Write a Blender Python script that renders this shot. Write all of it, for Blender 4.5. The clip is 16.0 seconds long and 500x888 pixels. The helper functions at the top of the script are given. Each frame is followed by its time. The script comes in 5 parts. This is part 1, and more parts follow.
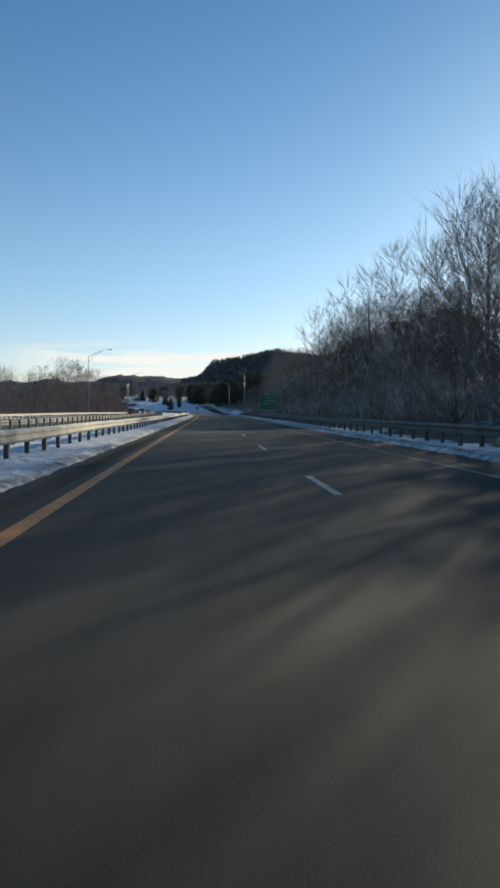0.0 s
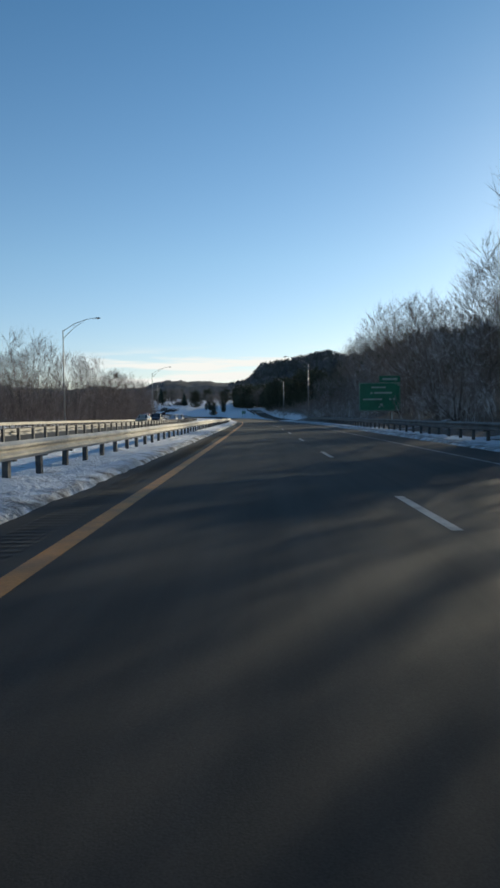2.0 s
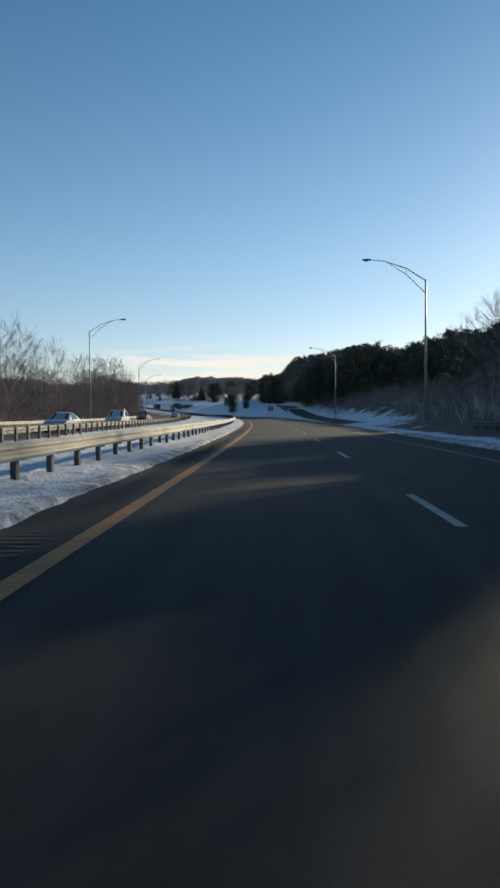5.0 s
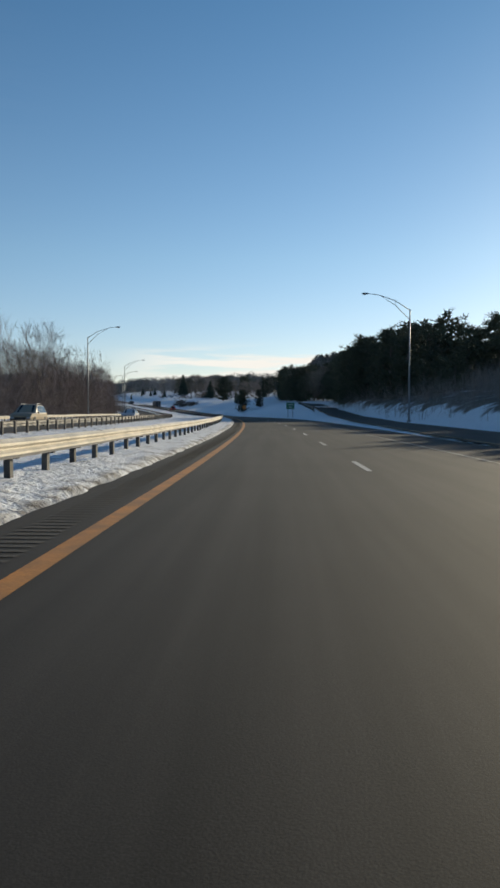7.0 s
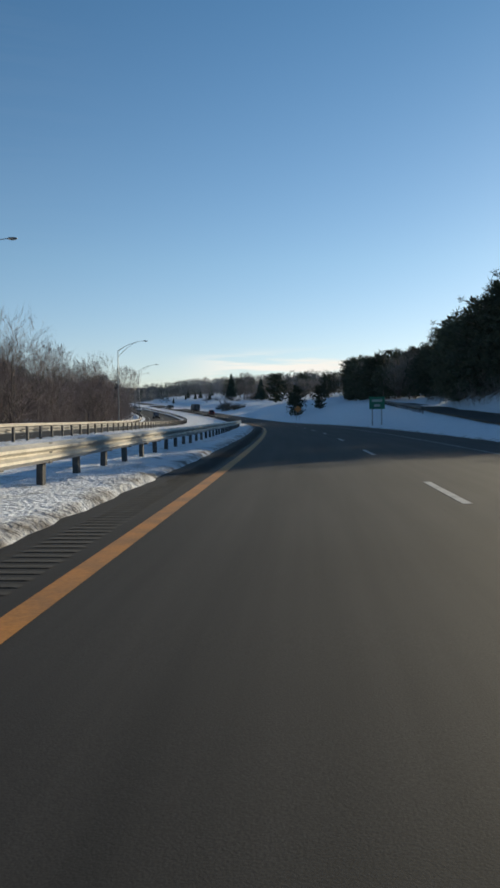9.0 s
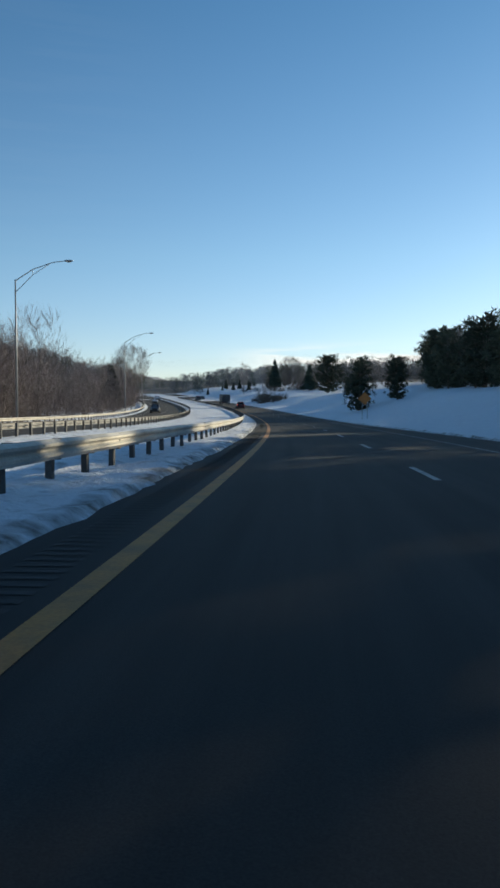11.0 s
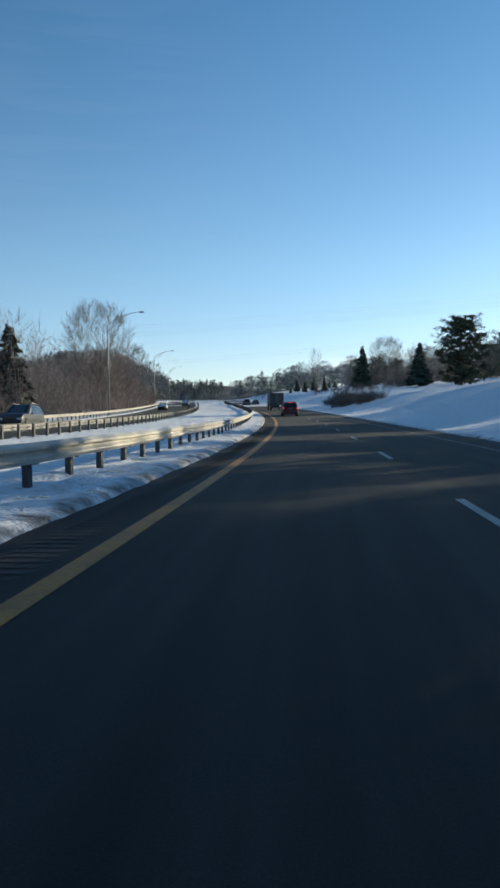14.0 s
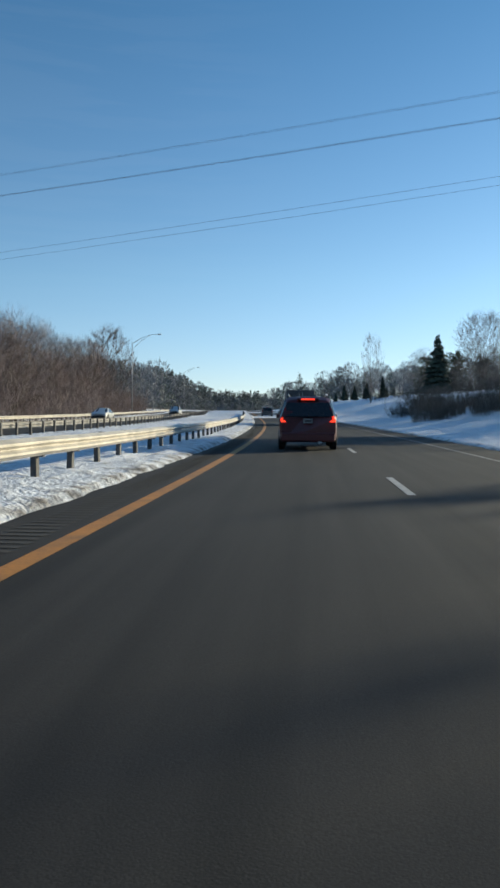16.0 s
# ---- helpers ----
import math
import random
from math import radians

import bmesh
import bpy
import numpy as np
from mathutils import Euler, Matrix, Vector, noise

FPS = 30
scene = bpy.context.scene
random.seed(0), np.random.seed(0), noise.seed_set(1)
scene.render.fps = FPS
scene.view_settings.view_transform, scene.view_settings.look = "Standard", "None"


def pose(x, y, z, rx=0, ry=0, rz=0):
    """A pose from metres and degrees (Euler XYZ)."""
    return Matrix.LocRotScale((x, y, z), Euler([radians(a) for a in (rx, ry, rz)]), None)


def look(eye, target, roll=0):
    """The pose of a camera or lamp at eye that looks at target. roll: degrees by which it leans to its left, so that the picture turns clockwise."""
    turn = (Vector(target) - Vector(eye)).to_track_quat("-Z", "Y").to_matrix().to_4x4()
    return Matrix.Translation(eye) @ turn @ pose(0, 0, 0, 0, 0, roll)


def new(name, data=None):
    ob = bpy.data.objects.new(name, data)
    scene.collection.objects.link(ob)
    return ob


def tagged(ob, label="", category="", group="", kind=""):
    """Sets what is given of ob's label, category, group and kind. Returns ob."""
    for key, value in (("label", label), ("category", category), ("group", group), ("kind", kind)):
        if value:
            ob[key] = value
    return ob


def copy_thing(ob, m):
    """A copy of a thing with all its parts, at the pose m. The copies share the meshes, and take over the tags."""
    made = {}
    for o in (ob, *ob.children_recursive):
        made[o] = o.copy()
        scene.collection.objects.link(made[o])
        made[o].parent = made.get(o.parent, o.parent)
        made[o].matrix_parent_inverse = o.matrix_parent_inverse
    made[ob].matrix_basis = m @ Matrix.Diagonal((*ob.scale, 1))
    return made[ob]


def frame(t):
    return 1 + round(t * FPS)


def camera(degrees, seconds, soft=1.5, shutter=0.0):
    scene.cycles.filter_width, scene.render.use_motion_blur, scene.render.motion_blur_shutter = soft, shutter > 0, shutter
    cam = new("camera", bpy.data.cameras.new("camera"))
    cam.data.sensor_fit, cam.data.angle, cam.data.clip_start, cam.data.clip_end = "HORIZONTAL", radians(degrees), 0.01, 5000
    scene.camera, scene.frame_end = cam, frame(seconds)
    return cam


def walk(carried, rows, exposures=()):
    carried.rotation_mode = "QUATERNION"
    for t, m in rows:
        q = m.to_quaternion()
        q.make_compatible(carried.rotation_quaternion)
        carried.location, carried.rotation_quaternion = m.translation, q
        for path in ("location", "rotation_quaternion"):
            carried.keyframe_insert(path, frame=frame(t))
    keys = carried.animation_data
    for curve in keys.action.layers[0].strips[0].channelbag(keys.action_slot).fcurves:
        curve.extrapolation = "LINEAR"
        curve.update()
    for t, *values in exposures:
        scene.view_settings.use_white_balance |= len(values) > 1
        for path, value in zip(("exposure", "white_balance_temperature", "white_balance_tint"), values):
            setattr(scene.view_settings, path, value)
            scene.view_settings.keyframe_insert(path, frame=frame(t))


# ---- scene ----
cam = camera(36.55, 16.0, soft=2.9, shutter=0.0)
PATH = [
    (0, pose(-0.039, 0.000, 1.120, 87.605, 0, -3.646) @ pose(0, 0, 0, 0, 0, 0.130)),
    (0.5, pose(-0.070, 16.260, 1.122, 86.882, 0, -0.602) @ pose(0, 0, 0, 0, 0, -2.040)),
    (1, pose(0.120, 32.520, 1.130, 87.854, 0, -1.561) @ pose(0, 0, 0, 0, 0, 0.201)),
    (1.5, pose(0.124, 48.780, 1.146, 88.145, 0, -0.027) @ pose(0, 0, 0, 0, 0, -0.245)),
    (2, pose(0.359, 65.040, 1.173, 87.971, 0, 0.061) @ pose(0, 0, 0, 0, 0, -0.751)),
    (2.5, pose(0.534, 81.299, 1.212, 89.290, 0, -0.178) @ pose(0, 0, 0, 0, 0, -0.476)),
    (3, pose(0.752, 97.557, 1.263, 89.448, 0, -0.323) @ pose(0, 0, 0, 0, 0, 0.428)),
    (3.5, pose(0.877, 113.817, 1.314, 87.578, 0, 0.365) @ pose(0, 0, 0, 0, 0, -1.057)),
    (4, pose(1.063, 130.076, 1.354, 88.125, 0, 0.790) @ pose(0, 0, 0, 0, 0, -0.702)),
    (4.2, pose(1.085, 136.580, 1.367, 87.804, 0, 1.637) @ pose(0, 0, 0, 0, 0, -0.130)),
    (4.9, pose(1.092, 159.344, 1.385, 87.810, 0, 2.435) @ pose(0, 0, 0, 0, 0, -0.466)),
    (5.6, pose(0.945, 182.107, 1.380, 87.870, 0, 3.327) @ pose(0, 0, 0, 0, 0, -0.405)),
    (6.3, pose(0.606, 204.869, 1.370, 87.971, 0, 4.316) @ pose(0, 0, 0, 0, 0, -0.342)),
    (6.5, pose(0.468, 211.371, 1.368, 87.977, 0, 4.026) @ pose(0, 0, 0, 0, 0, -0.482)),
    (7, pose(0.039, 227.626, 1.370, 87.817, 0, 4.014) @ pose(0, 0, 0, 0, 0, 0.130)),
    (7.5, pose(-0.540, 243.875, 1.389, 87.700, 0, 6.721) @ pose(0, 0, 0, 0, 0, -0.381)),
    (8, pose(-1.200, 260.121, 1.434, 87.810, 0, 7.118) @ pose(0, 0, 0, 0, 0, 0.593)),
    (8.5, pose(-2.196, 276.351, 1.506, 88.283, 0, 7.727) @ pose(0, 0, 0, 0, 0, 0.729)),
    (9, pose(-3.432, 292.562, 1.601, 88.169, 0, 8.689) @ pose(0, 0, 0, 0, 0, -0.655)),
    (9.2, pose(-3.961, 299.044, 1.642, 87.974, 0, 9.099) @ pose(0, 0, 0, 0, 0, -0.208)),
    (9.9, pose(-6.126, 321.699, 1.774, 87.925, 0, 10.498) @ pose(0, 0, 0, 0, 0, -0.360)),
    (10.6, pose(-8.812, 344.297, 1.869, 87.822, 0, 12.012) @ pose(0, 0, 0, 0, 0, -0.132)),
    (11.3, pose(-12.049, 366.819, 1.920, 87.740, 0, 13.569) @ pose(0, 0, 0, 0, 0, 0.095)),
    (11.5, pose(-13.060, 373.241, 1.929, 87.989, 0, 14.434) @ pose(0, 0, 0, 0, 0, 0.479)),
    (12, pose(-15.543, 389.306, 1.950, 87.829, 0, 15.412) @ pose(0, 0, 0, 0, 0, 0.350)),
    (12.5, pose(-18.424, 405.307, 1.982, 87.814, 0, 16.532) @ pose(0, 0, 0, 0, 0, -0.040)),
    (13, pose(-21.720, 421.228, 2.046, 88.246, 0, 17.323) @ pose(0, 0, 0, 0, 0, 0.492)),
    (13.5, pose(-25.047, 437.144, 2.158, 88.639, 0, 18.437) @ pose(0, 0, 0, 0, 0, -0.746)),
    (14, pose(-28.813, 452.962, 2.330, 88.546, 0, 19.291) @ pose(0, 0, 0, 0, 0, -0.621)),
    (14.5, pose(-32.786, 468.730, 2.567, 89.069, 0, 19.655) @ pose(0, 0, 0, 0, 0, 0.131)),
    (15, pose(-36.910, 484.461, 2.868, 88.960, 0, 20.741) @ pose(0, 0, 0, 0, 0, 0.543)),
    (15.5, pose(-41.375, 500.100, 3.232, 89.491, 0, 21.729) @ pose(0, 0, 0, 0, 0, 0.788)),
    (16, pose(-46.041, 515.683, 3.657, 89.511, 0, 22.866) @ pose(0, 0, 0, 0, 0, 0.355)),
]
EXPOSURES = [(0, 0.22, 6600, 0), (2.5, 0.22, 6650, 0), (3.5, 0.14, 6900, 2), (4.2, 0.16, 6900, 2), (9.0, 0.2, 6900, 2), (11.5, 0.42, 6600, -2), (13.0, 0.48, 6600, -2), (14.5, 0.58, 6600, -2), (16, 0.58, 6600, -2)]
walk(cam, PATH, exposures=EXPOSURES)

# ---- world and sun ----
SUN_AZ, SUN_EL = 32.0, 15.5     # degrees clockwise from +y, and above the horizon
world = bpy.data.worlds.new("sky")
scene.world = world
world.use_nodes = True
wn, wl = world.node_tree.nodes, world.node_tree.links
wn.clear()
w_out = wn.new("ShaderNodeOutputWorld")
w_bg = wn.new("ShaderNodeBackground")
w_sky = wn.new("ShaderNodeTexSky")
w_sky.sky_type = "NISHITA"
w_sky.sun_disc = False
w_sky.sun_elevation, w_sky.sun_rotation = radians(SUN_EL), radians(SUN_AZ)
w_sky.altitude, w_sky.air_density, w_sky.dust_density, w_sky.ozone_density = 200, 1.0, 0.22, 3.0
w_bg.inputs["Strength"].default_value = 0.133
# a thin bank of cloud that lies low over the horizon
w_tc = wn.new("ShaderNodeTexCoord")
w_sep = wn.new("ShaderNodeSeparateXYZ")
w_map = wn.new("ShaderNodeMapping")
w_map.inputs["Scale"].default_value = (1.6, 1.6, 20.0)
w_noise = wn.new("ShaderNodeTexNoise")
w_noise.inputs["Scale"].default_value, w_noise.inputs["Detail"].default_value = 3.2, 7.0
w_band = wn.new("ShaderNodeFloatCurve")
for q_ in ((0.035, 0.45), (0.055, 1.0), (0.078, 0.95), (0.098, 0.0)):
    w_band.mapping.curves[0].points.new(*q_)
w_band.mapping.curves[0].points[0].location = (0.0, 0.15)
w_band.mapping.curves[0].points[len(w_band.mapping.curves[0].points) - 1].location = (1.0, 0.0)
w_band.mapping.update()
w_ramp = wn.new("ShaderNodeMapRange")
w_ramp.inputs["From Min"].default_value, w_ramp.inputs["From Max"].default_value = 0.44, 0.53
w_mul = wn.new("ShaderNodeMath")
w_mul.operation = "MULTIPLY"
w_mix = wn.new("ShaderNodeMixRGB")
w_mix.inputs["Color2"].default_value = (6.3, 6.0, 6.1, 1)
wl.new(w_tc.outputs["Generated"], w_sep.inputs[0])
wl.new(w_tc.outputs["Generated"], w_map.inputs["Vector"])
wl.new(w_map.outputs[0], w_noise.inputs["Vector"])
wl.new(w_sep.outputs["Z"], w_band.inputs["Value"])
wl.new(w_noise.outputs["Fac"], w_ramp.inputs["Value"])
wl.new(w_ramp.outputs[0], w_mul.inputs[0])
wl.new(w_band.outputs[0], w_mul.inputs[1])
w_side = wn.new("ShaderNodeFloatCurve")      # the bank lies ahead, in the first part of the drive
for q_ in ((0.36, 0.0), (0.44, 1.0), (0.53, 1.0), (0.60, 0.0)):
    w_side.mapping.curves[0].points.new(*q_)
for k_ in (0, len(w_side.mapping.curves[0].points) - 1):
    w_side.mapping.curves[0].points[k_].location = (float(k_ > 0), 0.0)
w_side.mapping.update()
w_half = wn.new("ShaderNodeMath")
w_half.operation = "MULTIPLY_ADD"
w_half.inputs[1].default_value, w_half.inputs[2].default_value = 0.5, 0.5
w_mul2 = wn.new("ShaderNodeMath")
w_mul2.operation = "MULTIPLY"
wl.new(w_sep.outputs["X"], w_half.inputs[0])
wl.new(w_half.outputs[0], w_side.inputs["Value"])
wl.new(w_mul.outputs[0], w_mul2.inputs[0])
wl.new(w_side.outputs[0], w_mul2.inputs[1])
wl.new(w_mul2.outputs[0], w_mix.inputs["Fac"])
w_haze = wn.new("ShaderNodeValToRGB")         # winter haze: whiter low down, a deeper blue above
for pos_, col_ in ((0.03, (0.87, 0.77, 0.90, 1)), (0.20, (0.77, 0.79, 0.85, 1)), (0.50, (0.47, 0.65, 0.76, 1))):
    w_haze.color_ramp.elements.new(pos_).color = col_
w_haze.color_ramp.elements[0].color = (0.87, 0.77, 0.90, 1)
w_haze.color_ramp.elements[len(w_haze.color_ramp.elements) - 1].color = (0.46, 0.62, 0.78, 1)
w_tint = wn.new("ShaderNodeMixRGB")
w_tint.blend_type, w_tint.inputs["Fac"].default_value = "MULTIPLY", 1.0
wl.new(w_sep.outputs["Z"], w_haze.inputs["Fac"])
wl.new(w_sky.outputs[0], w_tint.inputs["Color1"])
wl.new(w_haze.outputs["Color"], w_tint.inputs["Color2"])
wl.new(w_tint.outputs[0], w_mix.inputs["Color1"])
wl.new(w_mix.outputs[0], w_bg.inputs["Color"])
wl.new(w_bg.outputs[0], w_out.inputs["Surface"])

sun_dir = Vector((math.sin(radians(SUN_AZ)) * math.cos(radians(SUN_EL)),
                  math.cos(radians(SUN_AZ)) * math.cos(radians(SUN_EL)), math.sin(radians(SUN_EL))))
sun_data = bpy.data.lights.new("sun", "SUN")
sun_data.energy, sun_data.angle, sun_data.color = 4.4, radians(0.53), (1.0, 0.86, 0.68)
sun = new("sun", sun_data)
sun.matrix_basis = look(sun_dir * 400, (0, 0, 0))

# ---- materials ----


def mat(name, color, rough=0.8, metal=0.0, dark=None, scale=4.0, fine=60.0, bump=0.15, spec=0.5,
        rand=0.0, blend=(0.35, 0.65), stretch=(1, 1, 1), coat=0.0):
    """A surface with two scales of variation: broad patches between two colours and a fine grain, with a fine relief."""
    m = bpy.data.materials.new(name)
    m.use_nodes = True
    n, k = m.node_tree.nodes, m.node_tree.links
    b = n["Principled BSDF"]
    b.inputs["Roughness"].default_value, b.inputs["Metallic"].default_value = rough, metal
    b.inputs["Specular IOR Level"].default_value = spec
    b.inputs["Coat Weight"].default_value = coat
    dark = dark or tuple(c * 0.7 for c in color)
    tc = n.new("ShaderNodeTexCoord")
    mp = n.new("ShaderNodeMapping")
    mp.inputs["Scale"].default_value = stretch
    k.new(tc.outputs["Object"], mp.inputs["Vector"])
    big, small = n.new("ShaderNodeTexNoise"), n.new("ShaderNodeTexNoise")
    for node, sc, det in ((big, scale, 5.0), (small, fine, 3.0)):
        node.inputs["Scale"].default_value, node.inputs["Detail"].default_value = sc, det
        k.new(mp.outputs[0], node.inputs["Vector"])
    mr = n.new("ShaderNodeMapRange")
    mr.inputs["From Min"].default_value, mr.inputs["From Max"].default_value = blend
    k.new(big.outputs["Fac"], mr.inputs["Value"])
    mix = n.new("ShaderNodeMixRGB")
    mix.inputs["Color1"].default_value, mix.inputs["Color2"].default_value = (*dark, 1), (*color, 1)
    k.new(mr.outputs[0], mix.inputs["Fac"])
    grain = n.new("ShaderNodeMixRGB")
    grain.blend_type, grain.inputs["Fac"].default_value = "OVERLAY", 0.35
    k.new(mix.outputs[0], grain.inputs["Color1"])
    k.new(small.outputs["Fac"], grain.inputs["Color2"])
    last = grain
    if rand:
        oi = n.new("ShaderNodeObjectInfo")
        hsv = n.new("ShaderNodeHueSaturation")
        rr = n.new("ShaderNodeMapRange")
        rr.inputs["To Min"].default_value, rr.inputs["To Max"].default_value = 1 - rand, 1 + rand
        k.new(oi.outputs["Random"], rr.inputs["Value"])
        k.new(rr.outputs[0], hsv.inputs["Value"])
        k.new(last.outputs[0], hsv.inputs["Color"])
        last = hsv
    k.new(last.outputs[0], b.inputs["Base Color"])
    if bump:
        bp = n.new("ShaderNodeBump")
        bp.inputs["Strength"].default_value, bp.inputs["Distance"].default_value = bump, 0.02
        k.new(small.outputs["Fac"], bp.inputs["Height"])
        k.new(bp.outputs[0], b.inputs["Normal"])
    return m


def ground_material():
    """Snow, and leaf litter with patches of snow where the sheet's 'wood' value is high."""
    m = bpy.data.materials.new("snow_ground")
    m.use_nodes = True
    n, k = m.node_tree.nodes, m.node_tree.links
    b = n["Principled BSDF"]
    b.inputs["Roughness"].default_value = 0.75
    tc = n.new("ShaderNodeTexCoord")
    noises = []
    for sc, det in ((0.35, 6), (2.4, 6), (14.0, 4)):
        node = n.new("ShaderNodeTexNoise")
        node.inputs["Scale"].default_value, node.inputs["Detail"].default_value = sc, det
        k.new(tc.outputs["Object"], node.inputs["Vector"])
        noises.append(node)
    at = n.new("ShaderNodeAttribute")
    at.attribute_name = "wood"
    dirt = n.new("ShaderNodeAttribute")
    dirt.attribute_name = "grit"
    snow = n.new("ShaderNodeMixRGB")
    snow.inputs["Color1"].default_value, snow.inputs["Color2"].default_value = (0.66, 0.68, 0.72, 1), (0.86, 0.87, 0.88, 1)
    k.new(noises[1].outputs["Fac"], snow.inputs["Fac"])
    litter = n.new("ShaderNodeMixRGB")
    litter.inputs["Color1"].default_value, litter.inputs["Color2"].default_value = (0.045, 0.032, 0.022, 1), (0.14, 0.10, 0.07, 1)
    k.new(noises[1].outputs["Fac"], litter.inputs["Fac"])
    add = n.new("ShaderNodeMath")
    add.operation = "ADD"
    k.new(at.outputs["Fac"], add.inputs[0])
    k.new(noises[0].outputs["Fac"], add.inputs[1])
    mr = n.new("ShaderNodeMapRange")
    mr.inputs["From Min"].default_value, mr.inputs["From Max"].default_value = 0.98, 1.12
    k.new(add.outputs[0], mr.inputs["Value"])
    mix = n.new("ShaderNodeMixRGB")
    k.new(mr.outputs[0], mix.inputs["Fac"])
    k.new(snow.outputs[0], mix.inputs["Color1"])
    k.new(litter.outputs[0], mix.inputs["Color2"])
    # ploughed grit along the carriageways
    gadd = n.new("ShaderNodeMath")
    gadd.operation = "ADD"
    k.new(dirt.outputs["Fac"], gadd.inputs[0])
    k.new(noises[1].outputs["Fac"], gadd.inputs[1])
    gr = n.new("ShaderNodeMapRange")
    gr.inputs["From Min"].default_value, gr.inputs["From Max"].default_value = 0.92, 1.25
    k.new(gadd.outputs[0], gr.inputs["Value"])
    gmix = n.new("ShaderNodeMixRGB")
    gmix.inputs["Color2"].default_value = (0.12, 0.105, 0.09, 1)
    k.new(gr.outputs[0], gmix.inputs["Fac"])
    k.new(mix.outputs[0], gmix.inputs["Color1"])
    k.new(gmix.outputs[0], b.inputs["Base Color"])
    bp = n.new("ShaderNodeBump")
    bp.inputs["Strength"].default_value, bp.inputs["Distance"].default_value = 0.6, 0.12
    hummocks = n.new("ShaderNodeMath")
    hummocks.operation = "MULTIPLY_ADD"
    hummocks.inputs[1].default_value = 2.2
    k.new(noises[1].outputs["Fac"], hummocks.inputs[0])
    k.new(noises[2].outputs["Fac"], hummocks.inputs[2])
    k.new(hummocks.outputs[0], bp.inputs["Height"])
    k.new(bp.outputs[0], b.inputs["Normal"])
    return m


def asphalt_material():
    """Worn asphalt with paler wheel tracks along the sheet's u, salt stains, seams and a fine aggregate."""
    m = bpy.data.materials.new("asphalt")
    m.use_nodes = True
    n, k = m.node_tree.nodes, m.node_tree.links
    b = n["Principled BSDF"]
    b.inputs["Roughness"].default_value = 0.82
    b.inputs["Specular IOR Level"].default_value = 0.18
    tc = n.new("ShaderNodeTexCoord")
    uv = n.new("ShaderNodeUVMap")
    uv.uv_map = "road"
    mp = n.new("ShaderNodeMapping")
    mp.inputs["Scale"].default_value = (1.1, 0.035, 1)
    k.new(uv.outputs[0], mp.inputs["Vector"])
    streak = n.new("ShaderNodeTexNoise")
    streak.inputs["Scale"].default_value, streak.inputs["Detail"].default_value = 2.2, 5.0
    k.new(mp.outputs[0], streak.inputs["Vector"])
    patch, grain = n.new("ShaderNodeTexNoise"), n.new("ShaderNodeTexNoise")
    for node, sc, det in ((patch, 0.22, 6), (grain, 110.0, 3)):
        node.inputs["Scale"].default_value, node.inputs["Detail"].default_value = sc, det
        k.new(tc.outputs["Object"], node.inputs["Vector"])
    a = n.new("ShaderNodeMixRGB")
    a.inputs["Color1"].default_value, a.inputs["Color2"].default_value = (0.023, 0.0225, 0.022, 1), (0.044, 0.041, 0.038, 1)
    sr = n.new("ShaderNodeMapRange")
    sr.inputs["From Min"].default_value, sr.inputs["From Max"].default_value = 0.3, 0.7
    k.new(streak.outputs["Fac"], sr.inputs["Value"])
    k.new(sr.outputs[0], a.inputs["Fac"])
    c = n.new("ShaderNodeMixRGB")
    c.blend_type, c.inputs["Fac"].default_value = "OVERLAY", 0.35
    k.new(a.outputs[0], c.inputs["Color1"])
    k.new(patch.outputs["Fac"], c.inputs["Color2"])
    d = n.new("ShaderNodeMixRGB")
    d.blend_type, d.inputs["Fac"].default_value = "OVERLAY", 0.5
    k.new(c.outputs[0], d.inputs["Color1"])
    k.new(grain.outputs["Fac"], d.inputs["Color2"])
    k.new(d.outputs[0], b.inputs["Base Color"])
    bp = n.new("ShaderNodeBump")
    bp.inputs["Strength"].default_value, bp.inputs["Distance"].default_value = 0.3, 0.003
    k.new(grain.outputs["Fac"], bp.inputs["Height"])
    k.new(bp.outputs[0], b.inputs["Normal"])
    return m


def glow(name, color, strength):
    m = bpy.data.materials.new(name)
    m.use_nodes = True
    b = m.node_tree.nodes["Principled BSDF"]
    b.inputs["Base Color"].default_value = (*color, 1)
    b.inputs["Emission Color"].default_value = (*color, 1)
    b.inputs["Emission Strength"].default_value = strength
    b.inputs["Roughness"].default_value = 0.25
    return m


M_GROUND, M_ROAD = ground_material(), asphalt_material()
M_YELLOW = mat("yellow_line_paint", (0.46, 0.185, 0.028), 0.7, dark=(0.24, 0.115, 0.035), scale=2.5, fine=30, blend=(0.25, 0.6))
M_WHITE = mat("white_line_paint", (0.40, 0.395, 0.38), 0.75, dark=(0.17, 0.17, 0.165), scale=3, fine=30, blend=(0.2, 0.55))
M_EDGE = mat("worn_white_paint", (0.27, 0.265, 0.255), 0.8, dark=(0.09, 0.09, 0.088), scale=2.2, fine=26, blend=(0.35, 0.65))
M_GROOVE = mat("rumble_asphalt", (0.034, 0.0325, 0.031), 0.9, dark=(0.026, 0.025, 0.024), scale=1.5, fine=40)
M_STEEL = mat("galvanised_steel", (0.52, 0.48, 0.41), 0.55, 0.35, dark=(0.36, 0.33, 0.28), scale=1.4, fine=22, bump=0.08)
M_GREYSTEEL = mat("grey_aged_steel", (0.30, 0.285, 0.26), 0.65, 0.25, dark=(0.19, 0.18, 0.165), scale=1.2, fine=20, bump=0.08)
